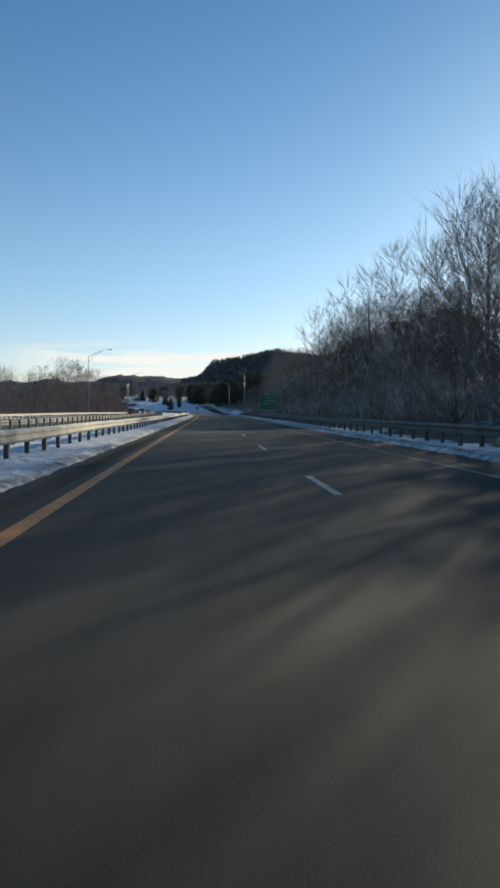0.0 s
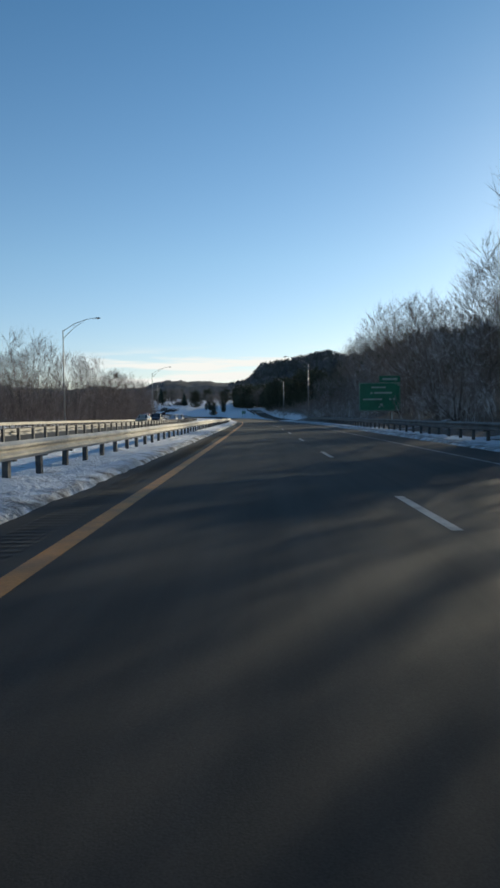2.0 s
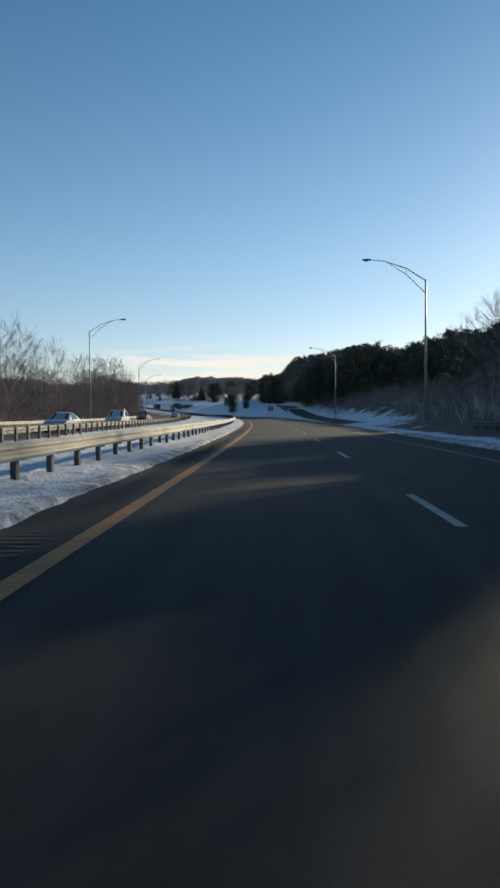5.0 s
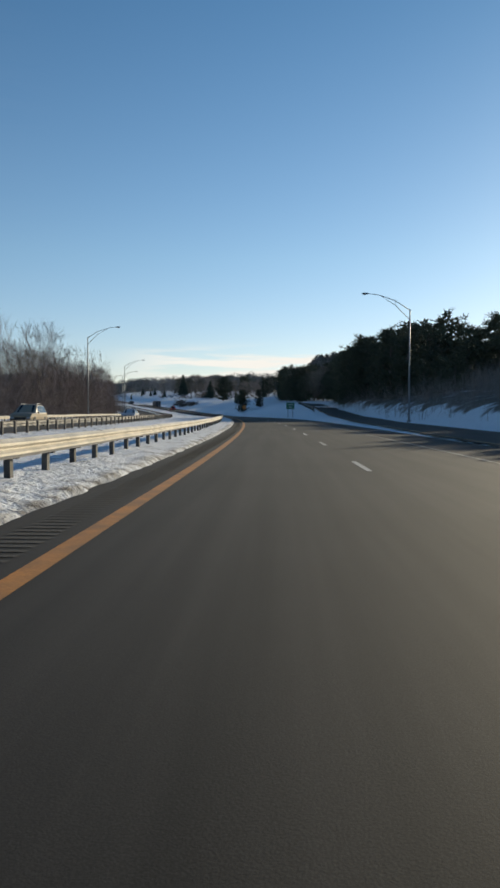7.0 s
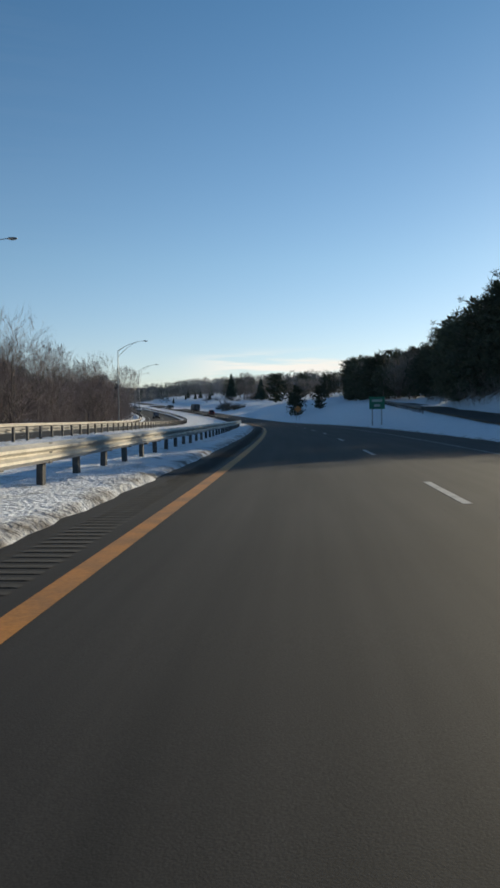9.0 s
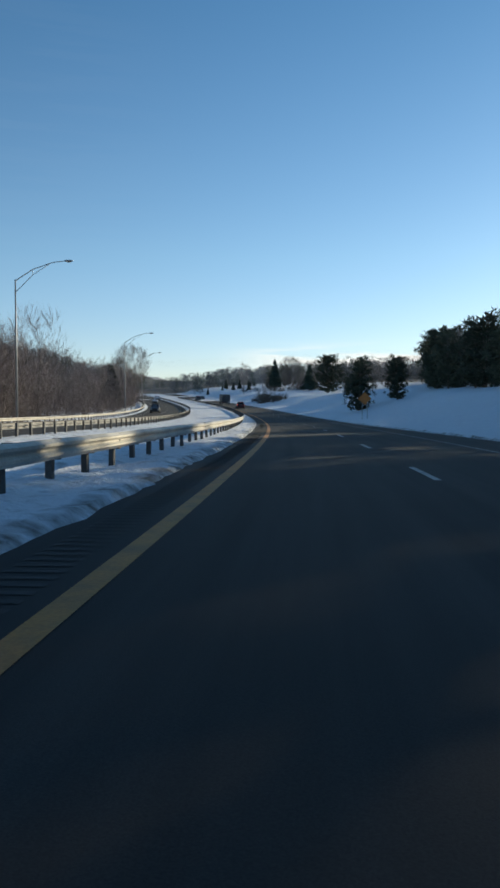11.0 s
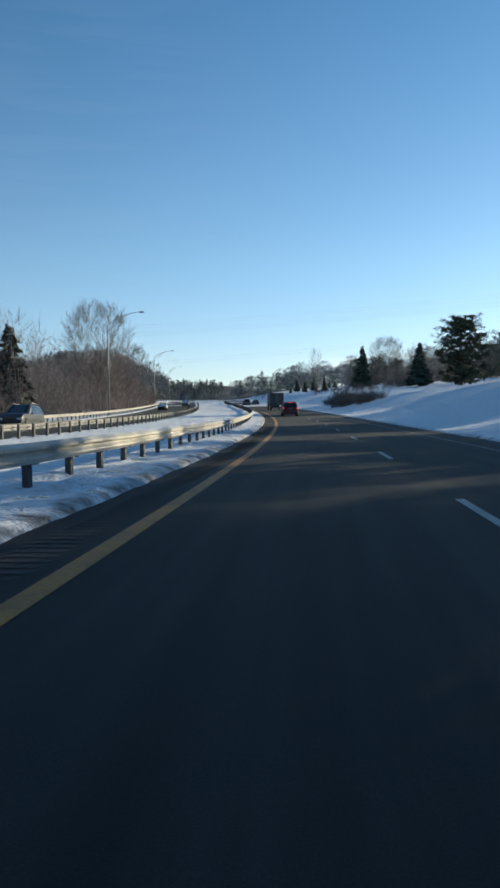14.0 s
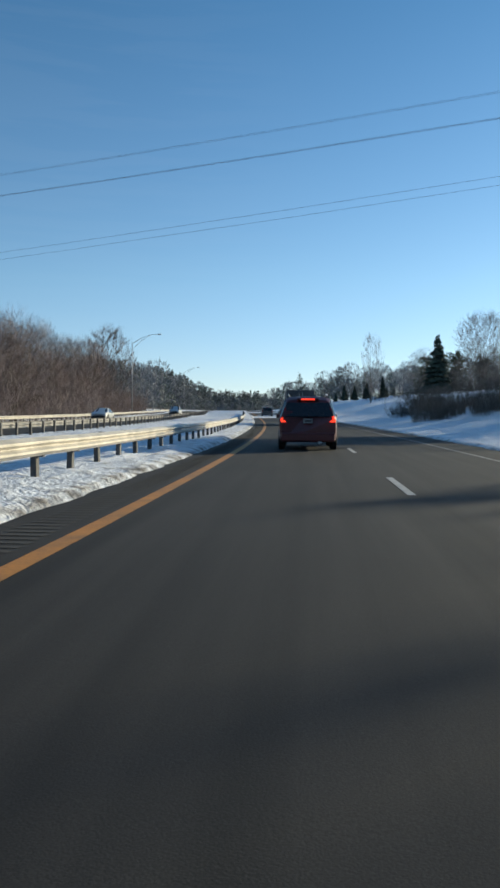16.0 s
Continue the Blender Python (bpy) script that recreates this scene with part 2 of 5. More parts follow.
# darker grey than the other guardrail steels
M_DULLSTEEL = mat("dull_dark_steel", (0.15, 0.145, 0.14), 0.7, 0.2, dark=(0.08, 0.076, 0.072), scale=1.1, fine=18, bump=0.08)
M_POST = mat("weathered_post", (0.115, 0.11, 0.105), 0.8, 0.1, dark=(0.065, 0.062, 0.06), scale=3, fine=30, rand=0.3)
M_POLE = mat("grey_lamp_pole", (0.34, 0.34, 0.34), 0.5, 0.5, scale=1.2, fine=20, bump=0.05)
M_LENS = mat("lamp_glass", (0.45, 0.45, 0.42), 0.3, 0.0, scale=6, fine=30, bump=0.05)
M_SIGN = mat("green_sign_sheeting", (0.015, 0.16, 0.085), 0.45, dark=(0.012, 0.12, 0.065), scale=0.8, fine=12, bump=0.02)
M_SIGNTXT = mat("white_sign_sheeting", (0.34, 0.42, 0.37), 0.45, scale=2, fine=20, bump=0.02)
M_YSIGN = mat("amber_sign_sheeting", (0.55, 0.20, 0.04), 0.55, dark=(0.42, 0.14, 0.03), scale=1.5, fine=20, bump=0.02)
M_SIGNBACK = mat("dull_aluminium", (0.42, 0.42, 0.42), 0.5, 0.6, scale=1.5, fine=25, bump=0.05)
M_BARK = mat("grey_brown_bark", (0.20, 0.17, 0.15), 0.92, dark=(0.09, 0.075, 0.065), scale=2.2, fine=24, bump=0.4, rand=0.3, spec=0.2)
M_TWIG = mat("brown_twigs", (0.33, 0.285, 0.255), 0.92, dark=(0.16, 0.13, 0.115), scale=0.7, fine=8, bump=0, rand=0.3, spec=0.2)
M_TWIGPALE = mat("frosted_twigs", (0.66, 0.645, 0.64), 0.9, dark=(0.17, 0.15, 0.14), scale=0.9, fine=8, bump=0, rand=0.2, blend=(0.45, 0.62), spec=0.2)
M_TWIGRED = mat("reddish_brush", (0.33, 0.275, 0.258), 0.92, dark=(0.14, 0.105, 0.095), scale=0.7, fine=6, bump=0, rand=0.3, spec=0.2)
M_RUSTTWIG = mat("rusty_twigs", (0.30, 0.225, 0.19), 0.92, dark=(0.12, 0.085, 0.07), scale=0.6, fine=8, bump=0, rand=0.2, spec=0.2)
M_DARKBRUSH = mat("dark_brush", (0.14, 0.125, 0.112), 0.95, dark=(0.07, 0.065, 0.058), scale=0.6, fine=8, bump=0, spec=0.1)
# paler than the near needles: distance haze mixed into the green
M_FARGREEN = mat("far_hazed_needles", (0.150, 0.165, 0.150), 0.92, dark=(0.090, 0.104, 0.095), scale=0.05, fine=1.2, bump=0, spec=0.15)
# bluish grey twigs: the haze over distant woods is put into the base colour
M_FARTWIG = mat("far_hazed_twigs", (0.25, 0.25, 0.26), 0.95, dark=(0.135, 0.135, 0.138), scale=0.05, fine=1.2, bump=0, spec=0.1)
M_NEEDLE = mat("dark_fir_needles", (0.064, 0.086, 0.066), 0.85, dark=(0.028, 0.042, 0.034), scale=1.1, fine=14, bump=0, rand=0.3, spec=0.25)
M_PINE = mat("dull_pine_needles", (0.098, 0.108, 0.070), 0.88, dark=(0.050, 0.060, 0.042), scale=0.9, fine=12, bump=0, rand=0.3, spec=0.25)
M_WIRE = mat("power_cable", (0.05, 0.05, 0.055), 0.6, scale=1, fine=10, bump=0)
M_TYRE = mat("tyre_rubber", (0.02, 0.02, 0.02), 0.85, scale=4, fine=50, bump=0.1)
M_RIM = mat("wheel_alloy", (0.40, 0.40, 0.41), 0.35, 0.8, scale=3, fine=30, bump=0.03)
M_TRIM = mat("black_plastic_trim", (0.03, 0.03, 0.032), 0.6, scale=4, fine=60, bump=0.05)
M_GLASS = mat("dark_car_glass", (0.015, 0.017, 0.02), 0.08, scale=1, fine=10, bump=0, spec=0.6)
M_PLATE = mat("plate_white", (0.20, 0.20, 0.20), 0.5, scale=5, fine=40, bump=0.02)
M_BRAKE = glow("lit_brake_lamp", (1.0, 0.045, 0.02), 1.3)
M_REDLENS = mat("red_lamp_lens", (0.35, 0.015, 0.012), 0.2, scale=5, fine=30, bump=0)
M_HEADLENS = mat("headlamp_lens", (0.6, 0.62, 0.65), 0.12, scale=5, fine=30, bump=0)
M_WALL = mat("pale_cladding", (0.50, 0.47, 0.42), 0.8, scale=0.4, fine=8, bump=0.1)
# far ridges: bluish grey and pale tones put distance haze into the colour
M_FARWOOD = mat("hazed_wooded_hillside", (0.125, 0.130, 0.135), 0.95, dark=(0.065, 0.070, 0.074), scale=0.02, fine=0.22, bump=0, spec=0.1)
M_PEAK = mat("snowy_hazed_ridge", (0.42, 0.43, 0.45), 0.95, dark=(0.13, 0.13, 0.13), scale=0.006, fine=0.06, bump=0, spec=0.1)
M_ROOF = mat("snowy_roof", (0.70, 0.71, 0.74), 0.8, scale=0.3, fine=6, bump=0.1)
M_WINDOW = mat("window_glass", (0.04, 0.045, 0.05), 0.1, scale=1, fine=8, bump=0)


def paint(name, color):
    return mat(name, color, 0.4, 0.1, dark=tuple(c * 0.75 for c in color), scale=0.8, fine=10, bump=0.0, coat=0.3, blend=(0.2, 0.8))


M_RED, M_SILVER = paint("dark_red_car_paint", (0.090, 0.012, 0.014)), paint("silver_car_paint", (0.42, 0.42, 0.43))
M_CARWHITE, M_CARDARK = paint("white_car_paint", (0.62, 0.62, 0.60)), paint("charcoal_car_paint", (0.05, 0.055, 0.06))
M_ORANGE, M_TAN = paint("orange_red_truck_paint", (0.42, 0.09, 0.04)), paint("tan_car_paint", (0.34, 0.27, 0.18))
M_BOX = mat("grey_truck_box", (0.10, 0.10, 0.105), 0.6, dark=(0.06, 0.06, 0.065), scale=0.8, fine=10, bump=0.05)

# ---- plan of the road ----
# heading (degrees, clockwise from +y) and grade (per cent) at every STEP metres along our lane, from -STEP on
STEP = 32.52
HEAD = [-0.422, 0.0, 0.435, 0.658, 0.607, 0.33, -0.145, -0.809, -1.679, -2.797, -4.242, -6.035, -8.053, -10.074, -11.933, -13.716, -15.595, -17.658, -19.788, -21.8, -23.0, -23.5, -23.7, -23.7, -23.7, -23.7]
GRADE = [-0.07, -0.0, 0.058, 0.193, 0.364, 0.226, -0.029, -0.056, 0.013, 0.353, 0.683, 0.518, 0.185, 0.074, 0.463, 1.229, 2.036, 2.794, 3.321, 3.676, 3.916, 4.08, 4.193, 4.275, 4.338, 4.392]
DS = 1.626
_n = int(round(STEP * (len(HEAD) - 1) / DS)) + 1
_s = np.arange(_n) * DS - STEP
_k = np.arange(len(HEAD)) * STEP - STEP
_h = np.radians(np.interp(_s, _k, HEAD))
_g = np.interp(_s, _k, GRADE) / 100
_ker = np.ones(21) / 21
_h = np.convolve(np.pad(_h, 10, "edge"), _ker, "valid")
_g = np.convolve(np.pad(_g, 10, "edge"), _ker, "valid")
_x, _y, _z = np.cumsum(np.sin(_h) * DS), np.cumsum(np.cos(_h) * DS), np.cumsum(_g * DS)
_i0 = int(round(STEP / DS))
_x, _y, _z = _x - _x[_i0], _y - _y[_i0], _z - _z[_i0]
S_END = float(_s[-1])


def road_frame(s):
    """x, y, z and heading of our lane's middle at s metres, for an array of s."""
    s = np.asarray(s, float)
    c = np.clip(s, _s[0], S_END)
    x, y, z, h = (np.interp(c, _s, a) for a in (_x, _y, _z, _h))
    over = s - c
    far = np.clip(over, 0, None)
    rise = 0.034 * np.minimum(far, 420) + 0.022 * np.clip(far - 420, 0, 1100)
    return x + np.sin(h) * over, y + np.cos(h) * over, z + rise, h


def spot(s, l, dz=0.0):
    """The place l metres to the right of our lane's middle at s, dz above the carriageway."""
    x, y, z, h = road_frame(s)
    return float(x + math.cos(h) * l), float(y - math.sin(h) * l), float(z + dz)


def turn(s):
    return -math.degrees(float(road_frame(s)[3]))


def smooth(a, b, v):
    t = np.clip((np.asarray(v, float) - a) / (b - a), 0, 1)
    return t * t * (3 - 2 * t)


def lat_rail2(s):
    return -9.6 - 3.0 * smooth(150, 245, s)


def lat_right(s):
    return 6.5 + 0.8 * smooth(190, 240, s) - 0.9 * smooth(380, 430, s)


OPP_FAR = -22.3


RAMP_S = [195, 224, 265, 307, 340, 366, 400, 440, 470]


def ramp_mid(s):
    """Lateral place of the exit ramp's middle."""
    return np.interp(s, RAMP_S, [7.9, 9.3, 10.6, 12.2, 14.4, 17.0, 22.0, 28.8, 34.5])


def ramp_rise(s):
    return np.interp(s, RAMP_S, [0.0, 0.0, 0.02, 0.1, 0.5, 1.3, 2.4, 3.6, 4.3])


def ground_off(s, l):
    """Height of the ground sheet over the carriageway's level, for arrays s and l."""
    s, l = np.broadcast_arrays(np.asarray(s, float), np.asarray(l, float))
    r2, rr = lat_rail2(s), lat_right(s)
    near = r2 - 0.9
    z = np.full(l.shape, 0.10)
    # the right side: a wooded slope at first, then an open snow bank
    hill = np.interp(l, [6, 9.5, 12, 20, 35, 60, 120, 400, 2500], [0.06, 0.05, 0.5, 2.4, 5.5, 9, 13, 20, 22])
    bank = np.interp(l, [6, 7.5, 9, 12, 18, 22, 35, 60, 120, 400, 2500], [0.05, 0.10, 0.25, 0.75, 2.5, 3.3, 4.6, 6.5, 9, 14, 14])
    k = smooth(330, 440, s)
    z = np.where(l > rr - 0.1, hill * (1 - k) + bank * k, z)
    # the exit ramp is cut into the slope
    k = (1 - smooth(3.3, 6.2, np.abs(l - ramp_mid(s)))) * smooth(232, 262, s) * (1 - smooth(440, 470, s))
    z = np.where(l > rr - 0.1, z * (1 - k) + (ramp_rise(s) - 0.06) * k, z)
    # the left side beyond the far guardrail
    left = np.interp(-l, [22, 24, 27, 34, 60, 150, 500, 900], [0.05, 0.05, -0.1, 0.3, 1.8, 5, 14, 20])
    z = np.where(l < OPP_FAR, left, z)
    # the two carriageways lie above the sheet
    def pave(a, b, w):
        return smooth(0, w, l - a) * smooth(0, w, b - l)
    z = z * (1 - pave(-2.98, rr + 0.25, 0.3)) - 0.10 * pave(-2.98, rr + 0.25, 0.3)
    z = z * (1 - pave(OPP_FAR - 0.3, near + 0.3, 0.45)) - 0.12 * pave(OPP_FAR - 0.3, near + 0.3, 0.45)
    return z


def world_z(s, l):
    return float(road_frame(s)[2] + ground_off(s, l))


def stand(s, l, sink=0.1):
    x, y, _ = spot(s, l)
    return x, y, world_z(s, l) - sink

# ---- builders ----


def obj(name, verts, faces, material, parent=None, label="", smooth_shade=False):
    me = bpy.data.meshes.new(name)
    me.from_pydata(verts, [], faces)
    me.materials.append(material)
    if smooth_shade:
        me.shade_smooth()
    ob = new(name, me)
    if parent:
        ob.parent = parent
    if label:
        ob["label"] = label
    return ob


def part(name, bm, material, parent, label="", smooth_shade=False):
    me = bpy.data.meshes.new(name)
    bm.to_mesh(me)
    bm.free()
    me.materials.append(material)
    if smooth_shade:
        me.shade_smooth()
    ob = new(name, me)
    ob.parent = parent
    if label:
        ob["label"] = label
    return ob


def thing(name, m, label, category, group="", kind=""):
    ob = new(name)
    ob.empty_display_size = 0.3
    ob.matrix_basis = m
    return tagged(ob, label, category, group, kind)


def box(bm, x0, x1, y0, y1, z0, z1, bevel=0.0):
    r = bmesh.ops.create_cube(bm, size=1, matrix=Matrix.LocRotScale(((x0 + x1) / 2, (y0 + y1) / 2, (z0 + z1) / 2), None, (x1 - x0, y1 - y0, z1 - z0)))
    if bevel:
        edges = {e for v in r["verts"] for e in v.link_edges}
        bmesh.ops.bevel(bm, geom=list(edges), offset=bevel, segments=2, affect="EDGES", profile=0.5)
    return bm


def tube_data(points, radii, sides, verts, faces):
    """A tapered tube along points, added to verts and faces."""
    base = len(verts)
    pts = [Vector(p) for p in points]
    for i, p in enumerate(pts):
        d = (pts[min(i + 1, len(pts) - 1)] - pts[max(i - 1, 0)]).normalized()
        u = d.orthogonal().normalized()
        v = d.cross(u)
        for k in range(sides):
            a = 2 * math.pi * k / sides
            verts.append(tuple(p + (u * math.cos(a) + v * math.sin(a)) * radii[i]))
    for i in range(len(pts) - 1):
        for k in range(sides):
            a, b = base + i * sides + k, base + i * sides + (k + 1) % sides
            faces.append((a, b, b + sides, a + sides))
    return verts, faces


def tube(name, points, radii, sides, material, parent, label=""):
    v, f = tube_data(points, radii, sides, [], [])
    f.append(tuple(range(sides))[::-1])
    f.append(tuple(range(len(v) - sides, len(v))))
    return obj(name, v, f, material, parent, label, True)


def ribbon(name, s_values, lats, material, dz=0.0, parent=None, label=""):
    """A strip that follows the road; lats: functions of s, from left to right."""
    s = np.asarray(s_values, float)
    x, y, z, h = road_frame(s)
    cols = [np.broadcast_to(np.asarray(f(s) if callable(f) else f, float), s.shape) for f in lats]
    n, c = len(s), len(cols)
    v = np.zeros((n, c, 3))
    uv = np.zeros((n, c, 2))
    for j, l in enumerate(cols):
        v[:, j, 0], v[:, j, 1], v[:, j, 2] = x + np.cos(h) * l, y - np.sin(h) * l, z + dz
        uv[:, j, 0], uv[:, j, 1] = l, s
    idx = np.arange(n * c).reshape(n, c)
    q = np.stack([idx[:-1, :-1], idx[:-1, 1:], idx[1:, 1:], idx[1:, :-1]], -1).reshape(-1, 4)
    ob = obj(name, v.reshape(-1, 3).tolist(), q.tolist(), material, parent, label)
    layer = ob.data.uv_layers.new(name="road")
    loops = np.zeros(len(ob.data.loops), dtype=np.int32)
    ob.data.loops.foreach_get("vertex_index", loops)
    layer.data.foreach_set("uv", uv.reshape(-1, 2)[loops].astype(np.float32).ravel())
    return ob


# ---- ground: one sheet from our lane to the hills ----
gs = np.concatenate([np.linspace(-260, -40, 12), np.arange(-30, -9, 1.5), np.arange(-8, 600, 0.66), np.arange(601, 800, 2.5), np.arange(805, 1400, 12), np.geomspace(1420, 4600, 46)])
gl = np.concatenate([[-800, -600, -420, -300, -220, -160, -120, -90, -70, -56, -46, -40, -36, -33, -30.5, -28.5, -27, -25.8, -24.8, -24, -23.4],
                     np.arange(-23.1, -21.6, 0.25), [-20, -17, -15.5, -14.4], np.arange(-14.1, -12.2, 0.3), np.arange(-12.2, -9.6, 0.55), np.arange(-9.6, -4.6, 0.5), np.arange(-4.5, -2.3, 0.2),
                     [-1, 1, 3, 4.6], np.arange(5.2, 8.8, 0.22), np.arange(9, 14, 0.6), np.arange(14, 26, 1.5),
                     [27, 30, 34, 38, 43, 49, 56, 65, 78, 95, 120, 160, 220, 300, 420, 600, 900, 1400, 2100, 3000]])
gl.sort()
SS, LL = np.meshgrid(gs, gl, indexing="ij")
X0, Y0, Z0, H0 = road_frame(SS)
GX, GY = X0 + np.cos(H0) * LL, Y0 - np.sin(H0) * LL
GZ = Z0 + ground_off(SS, LL)
rough = np.zeros(SS.shape)
for i in range(SS.shape[0]):
    for j in range(SS.shape[1]):
        x, y = GX[i, j], GY[i, j]
        near = abs(LL[i, j] + 3) < 24 and -30 < SS[i, j] < 640
        if near:
            rough[i, j] = 0.05 * noise.noise((x * 0.7, y * 0.7, 0)) + 0.085 * noise.noise((x * 2.3, y * 2.3, 4)) + 0.03 * noise.noise((x * 5.1, y * 5.1, 9))
        else:
            rough[i, j] = 0.5 * noise.noise((x * 0.06, y * 0.06, 2))
far = np.clip((np.hypot(GX, GY - 300) - 900) / 2400, 0, 1)
hills = np.zeros(SS.shape)
for i in np.nonzero(gs > 560)[0]:
    for j in range(SS.shape[1]):
        if far[i, j] > 0:
            hills[i, j] = 30 * far[i, j] * (0.75 + 0.9 * noise.fractal((GX[i, j] * 0.0011, GY[i, j] * 0.0011, 7.3), 1.0, 2.0, 4))
GZ = GZ + rough + np.clip(hills, -5, None)
idx = np.arange(SS.size).reshape(SS.shape)
quads = np.stack([idx[:-1, :-1], idx[:-1, 1:], idx[1:, 1:], idx[1:, :-1]], -1).reshape(-1, 4)
ground = obj("ground", np.stack([GX, GY, GZ], -1).reshape(-1, 3).tolist(), quads.tolist(), M_GROUND, smooth_shade=True)
tagged(ground, "snow-covered verges, median and wooded slopes beside the highway", "ground", kind="structure")
# leaf litter under the woods; right of the ramp it also mimics shaded snow
wood = np.where(LL > 6.8, (1 - smooth(215, 260, SS)) * smooth(7.4, 9.6, LL) * 0.72, 0) + np.where(LL > 9, smooth(215, 245, SS) * (1 - smooth(430, 470, SS)) * smooth(2.8, 6.5, LL - ramp_mid(SS)) * 0.68, 0) + smooth(27, 34, -LL) * 0.62 * (1 - smooth(640, 760, SS))
wood = np.maximum(wood, smooth(760, 860, SS) * 0.78)
wood = np.maximum(wood, smooth(60, 90, LL) * 0.7)
grit = np.zeros(SS.shape)
for e in (-2.9, lat_right(SS) + 0.1, lat_rail2(SS) - 0.8, OPP_FAR):
    grit = np.maximum(grit, 0.62 * np.exp(-((LL - e) / 0.45) ** 2))
grit = np.maximum(grit, 0.64 * np.where(LL > 5, 1 - smooth(200, 240, SS), 0) * np.exp(-((LL - 7.2) / 1.1) ** 2))
grit = np.maximum(grit, np.where((LL > -14.4) & (LL < -2.6), 0.40 + 0.06 * np.exp(-((LL + 13.2) / 0.8) ** 2), 0))     # trodden, dirty snow on the median
for nm, a in (("wood", wood), ("grit", grit)):
    at = ground.data.attributes.new(nm, "FLOAT", "POINT")
    at.data.foreach_set("value", a.astype(np.float32).ravel())

# ---- carriageways, lines and rumble strip ----
rs = np.concatenate([np.arange(-60, 800, 2.0), np.arange(800, 1500, 10.0)])
road = ribbon("road", rs, [-3.15, -1.8, 0.0, 1.8, 3.6, 5.2, lambda s: lat_right(s) + 0.3], M_ROAD)
tagged(road, "two-lane asphalt carriageway with worn wheel tracks", "road", kind="structure")
road_opp = ribbon("road_opposite", rs, [OPP_FAR - 0.35, -20.5, -18.2, -16, lambda s: lat_rail2(s) - 0.55], M_ROAD)
tagged(road_opp, "asphalt carriageway of the opposite direction", "road", kind="structure")
ribbon("yellow_line", rs, [-1.90, -1.70], M_YELLOW, 0.005, road, "worn yellow edge line")
ribbon("edge_line", rs, [5.03, 5.15], M_EDGE, 0.005, road, "worn white edge line")
ribbon("edge_line", rs, [lambda s: lat_rail2(s) - 2.0, lambda s: lat_rail2(s) - 1.87], M_YELLOW, 0.005, road_opp, "yellow edge line")
ribbon("edge_line", rs, [-21.3, -21.18], M_WHITE, 0.005, road_opp, "white edge line")
# the exit ramp
rv, rf, us = [], [], np.arange(236, 452, 2.0)
for s_ in us:
    for o_ in (-2.5, -0.8, 0.9, 2.6):
        rv.append(spot(s_, float(ramp_mid(s_)) + o_, float(ramp_rise(s_)) + 0.012))
for i in range(len(us) - 1):
    for j in range(3):
        a = i * 4 + j
        rf.append((a, a + 1, a + 5, a + 4))
ramp = obj("ramp", rv, rf, M_ROAD)
ramp_uv = ramp.data.uv_layers.new(name="road")
for lp_ in ramp.data.loops:
    ramp_uv.data[lp_.index].uv = (float(lp_.vertex_index % 4) * 1.7, float(us[lp_.vertex_index // 4]))
tagged(ramp, "asphalt exit ramp climbing away between snow and trees", "road", kind="structure")
for o_, m_, lb_ in ((-2.2, M_YELLOW, "yellow edge line"), (2.2, M_WHITE, "white edge line")):
    lv, lf = [], []
    for s_ in us:
        for w_ in (-0.06, 0.06):
            lv.append(spot(s_, float(ramp_mid(s_)) + o_ + w_, float(ramp_rise(s_)) + 0.018))
    for i in range(len(us) - 1):
        lf.append((2 * i, 2 * i + 1, 2 * i + 3, 2 * i + 2))
    obj("edge_line", lv, lf, m_, ramp, lb_)
# the painted dashes draw closer together past the exit
DASH_S, DASH_DRIFT = [0, 40, 60, 110, 150, 240, 295, 308, 405, 460, 485, 510, 545], [-2.2, -1.5, -1.1, -0.3, -0.5, -0.9, -0.7, -1.8, -6.6, -8.7, -10.2, -10.4, -12.4]
for k in range(-20, 33):
    a = 219.5 + (12.2 if k < 0 else 12.0) * k
    a += float(np.interp(a, DASH_S, DASH_DRIFT))
    ribbon("lane_dash", np.linspace(a, a + 3.05, 4), [1.74, 1.86], M_WHITE, 0.005, road)
for k in range(-2, 58):
    a = 12.2 * k
    ribbon("lane_dash", np.linspace(a, a + 3.05, 3), [-17.76, -17.64], M_WHITE, 0.005, road_opp)
rv, rf = [], []
for k in range(2750):
    a = -5 + 0.215 * k
    b = len(rv)
    for s_ in (a, a + 0.095):
        for l_, dz in ((-2.55, 0.003), (-2.5, 0.0055), (-2.13, 0.0055), (-2.08, 0.003)):
            rv.append(spot(s_, l_, dz))
    rf += [(b, b + 1, b + 5, b + 4), (b + 1, b + 2, b + 6, b + 5), (b + 2, b + 3, b + 7, b + 6), (b, b + 4, b + 7, b + 3)]
rumble = obj("rumble_strip", rv, rf, M_GROOVE, road, "dark corrugated rumble strip")
rumble["kind"] = "stuff"

# ---- guardrails ----
W_PROFILE = [(0.00, 0.00), (0.035, 0.03), (0.08, 0.06), (0.08, 0.10), (0.02, 0.145), (0.02, 0.165), (0.08, 0.21), (0.08, 0.25), (0.035, 0.28), (0.0, 0.31)]


def post_mesh():
    bm = bmesh.new()
    box(bm, -0.05, 0.05, -0.075, 0.075, -0.45, 0.72)
    me = bpy.data.meshes.new("post")
    bm.to_mesh(me)
    bm.free()
    me.materials.append(M_POST)
    bm = bmesh.new()
    box(bm, -0.05, 0.05, -0.06, 0.06, 0.42, 0.74)
    mb = bpy.data.meshes.new("block")
    bm.to_mesh(mb)
    bm.free()
    mb.materials.append(M_POST)
    return me, mb


POST, BLOCK = post_mesh()


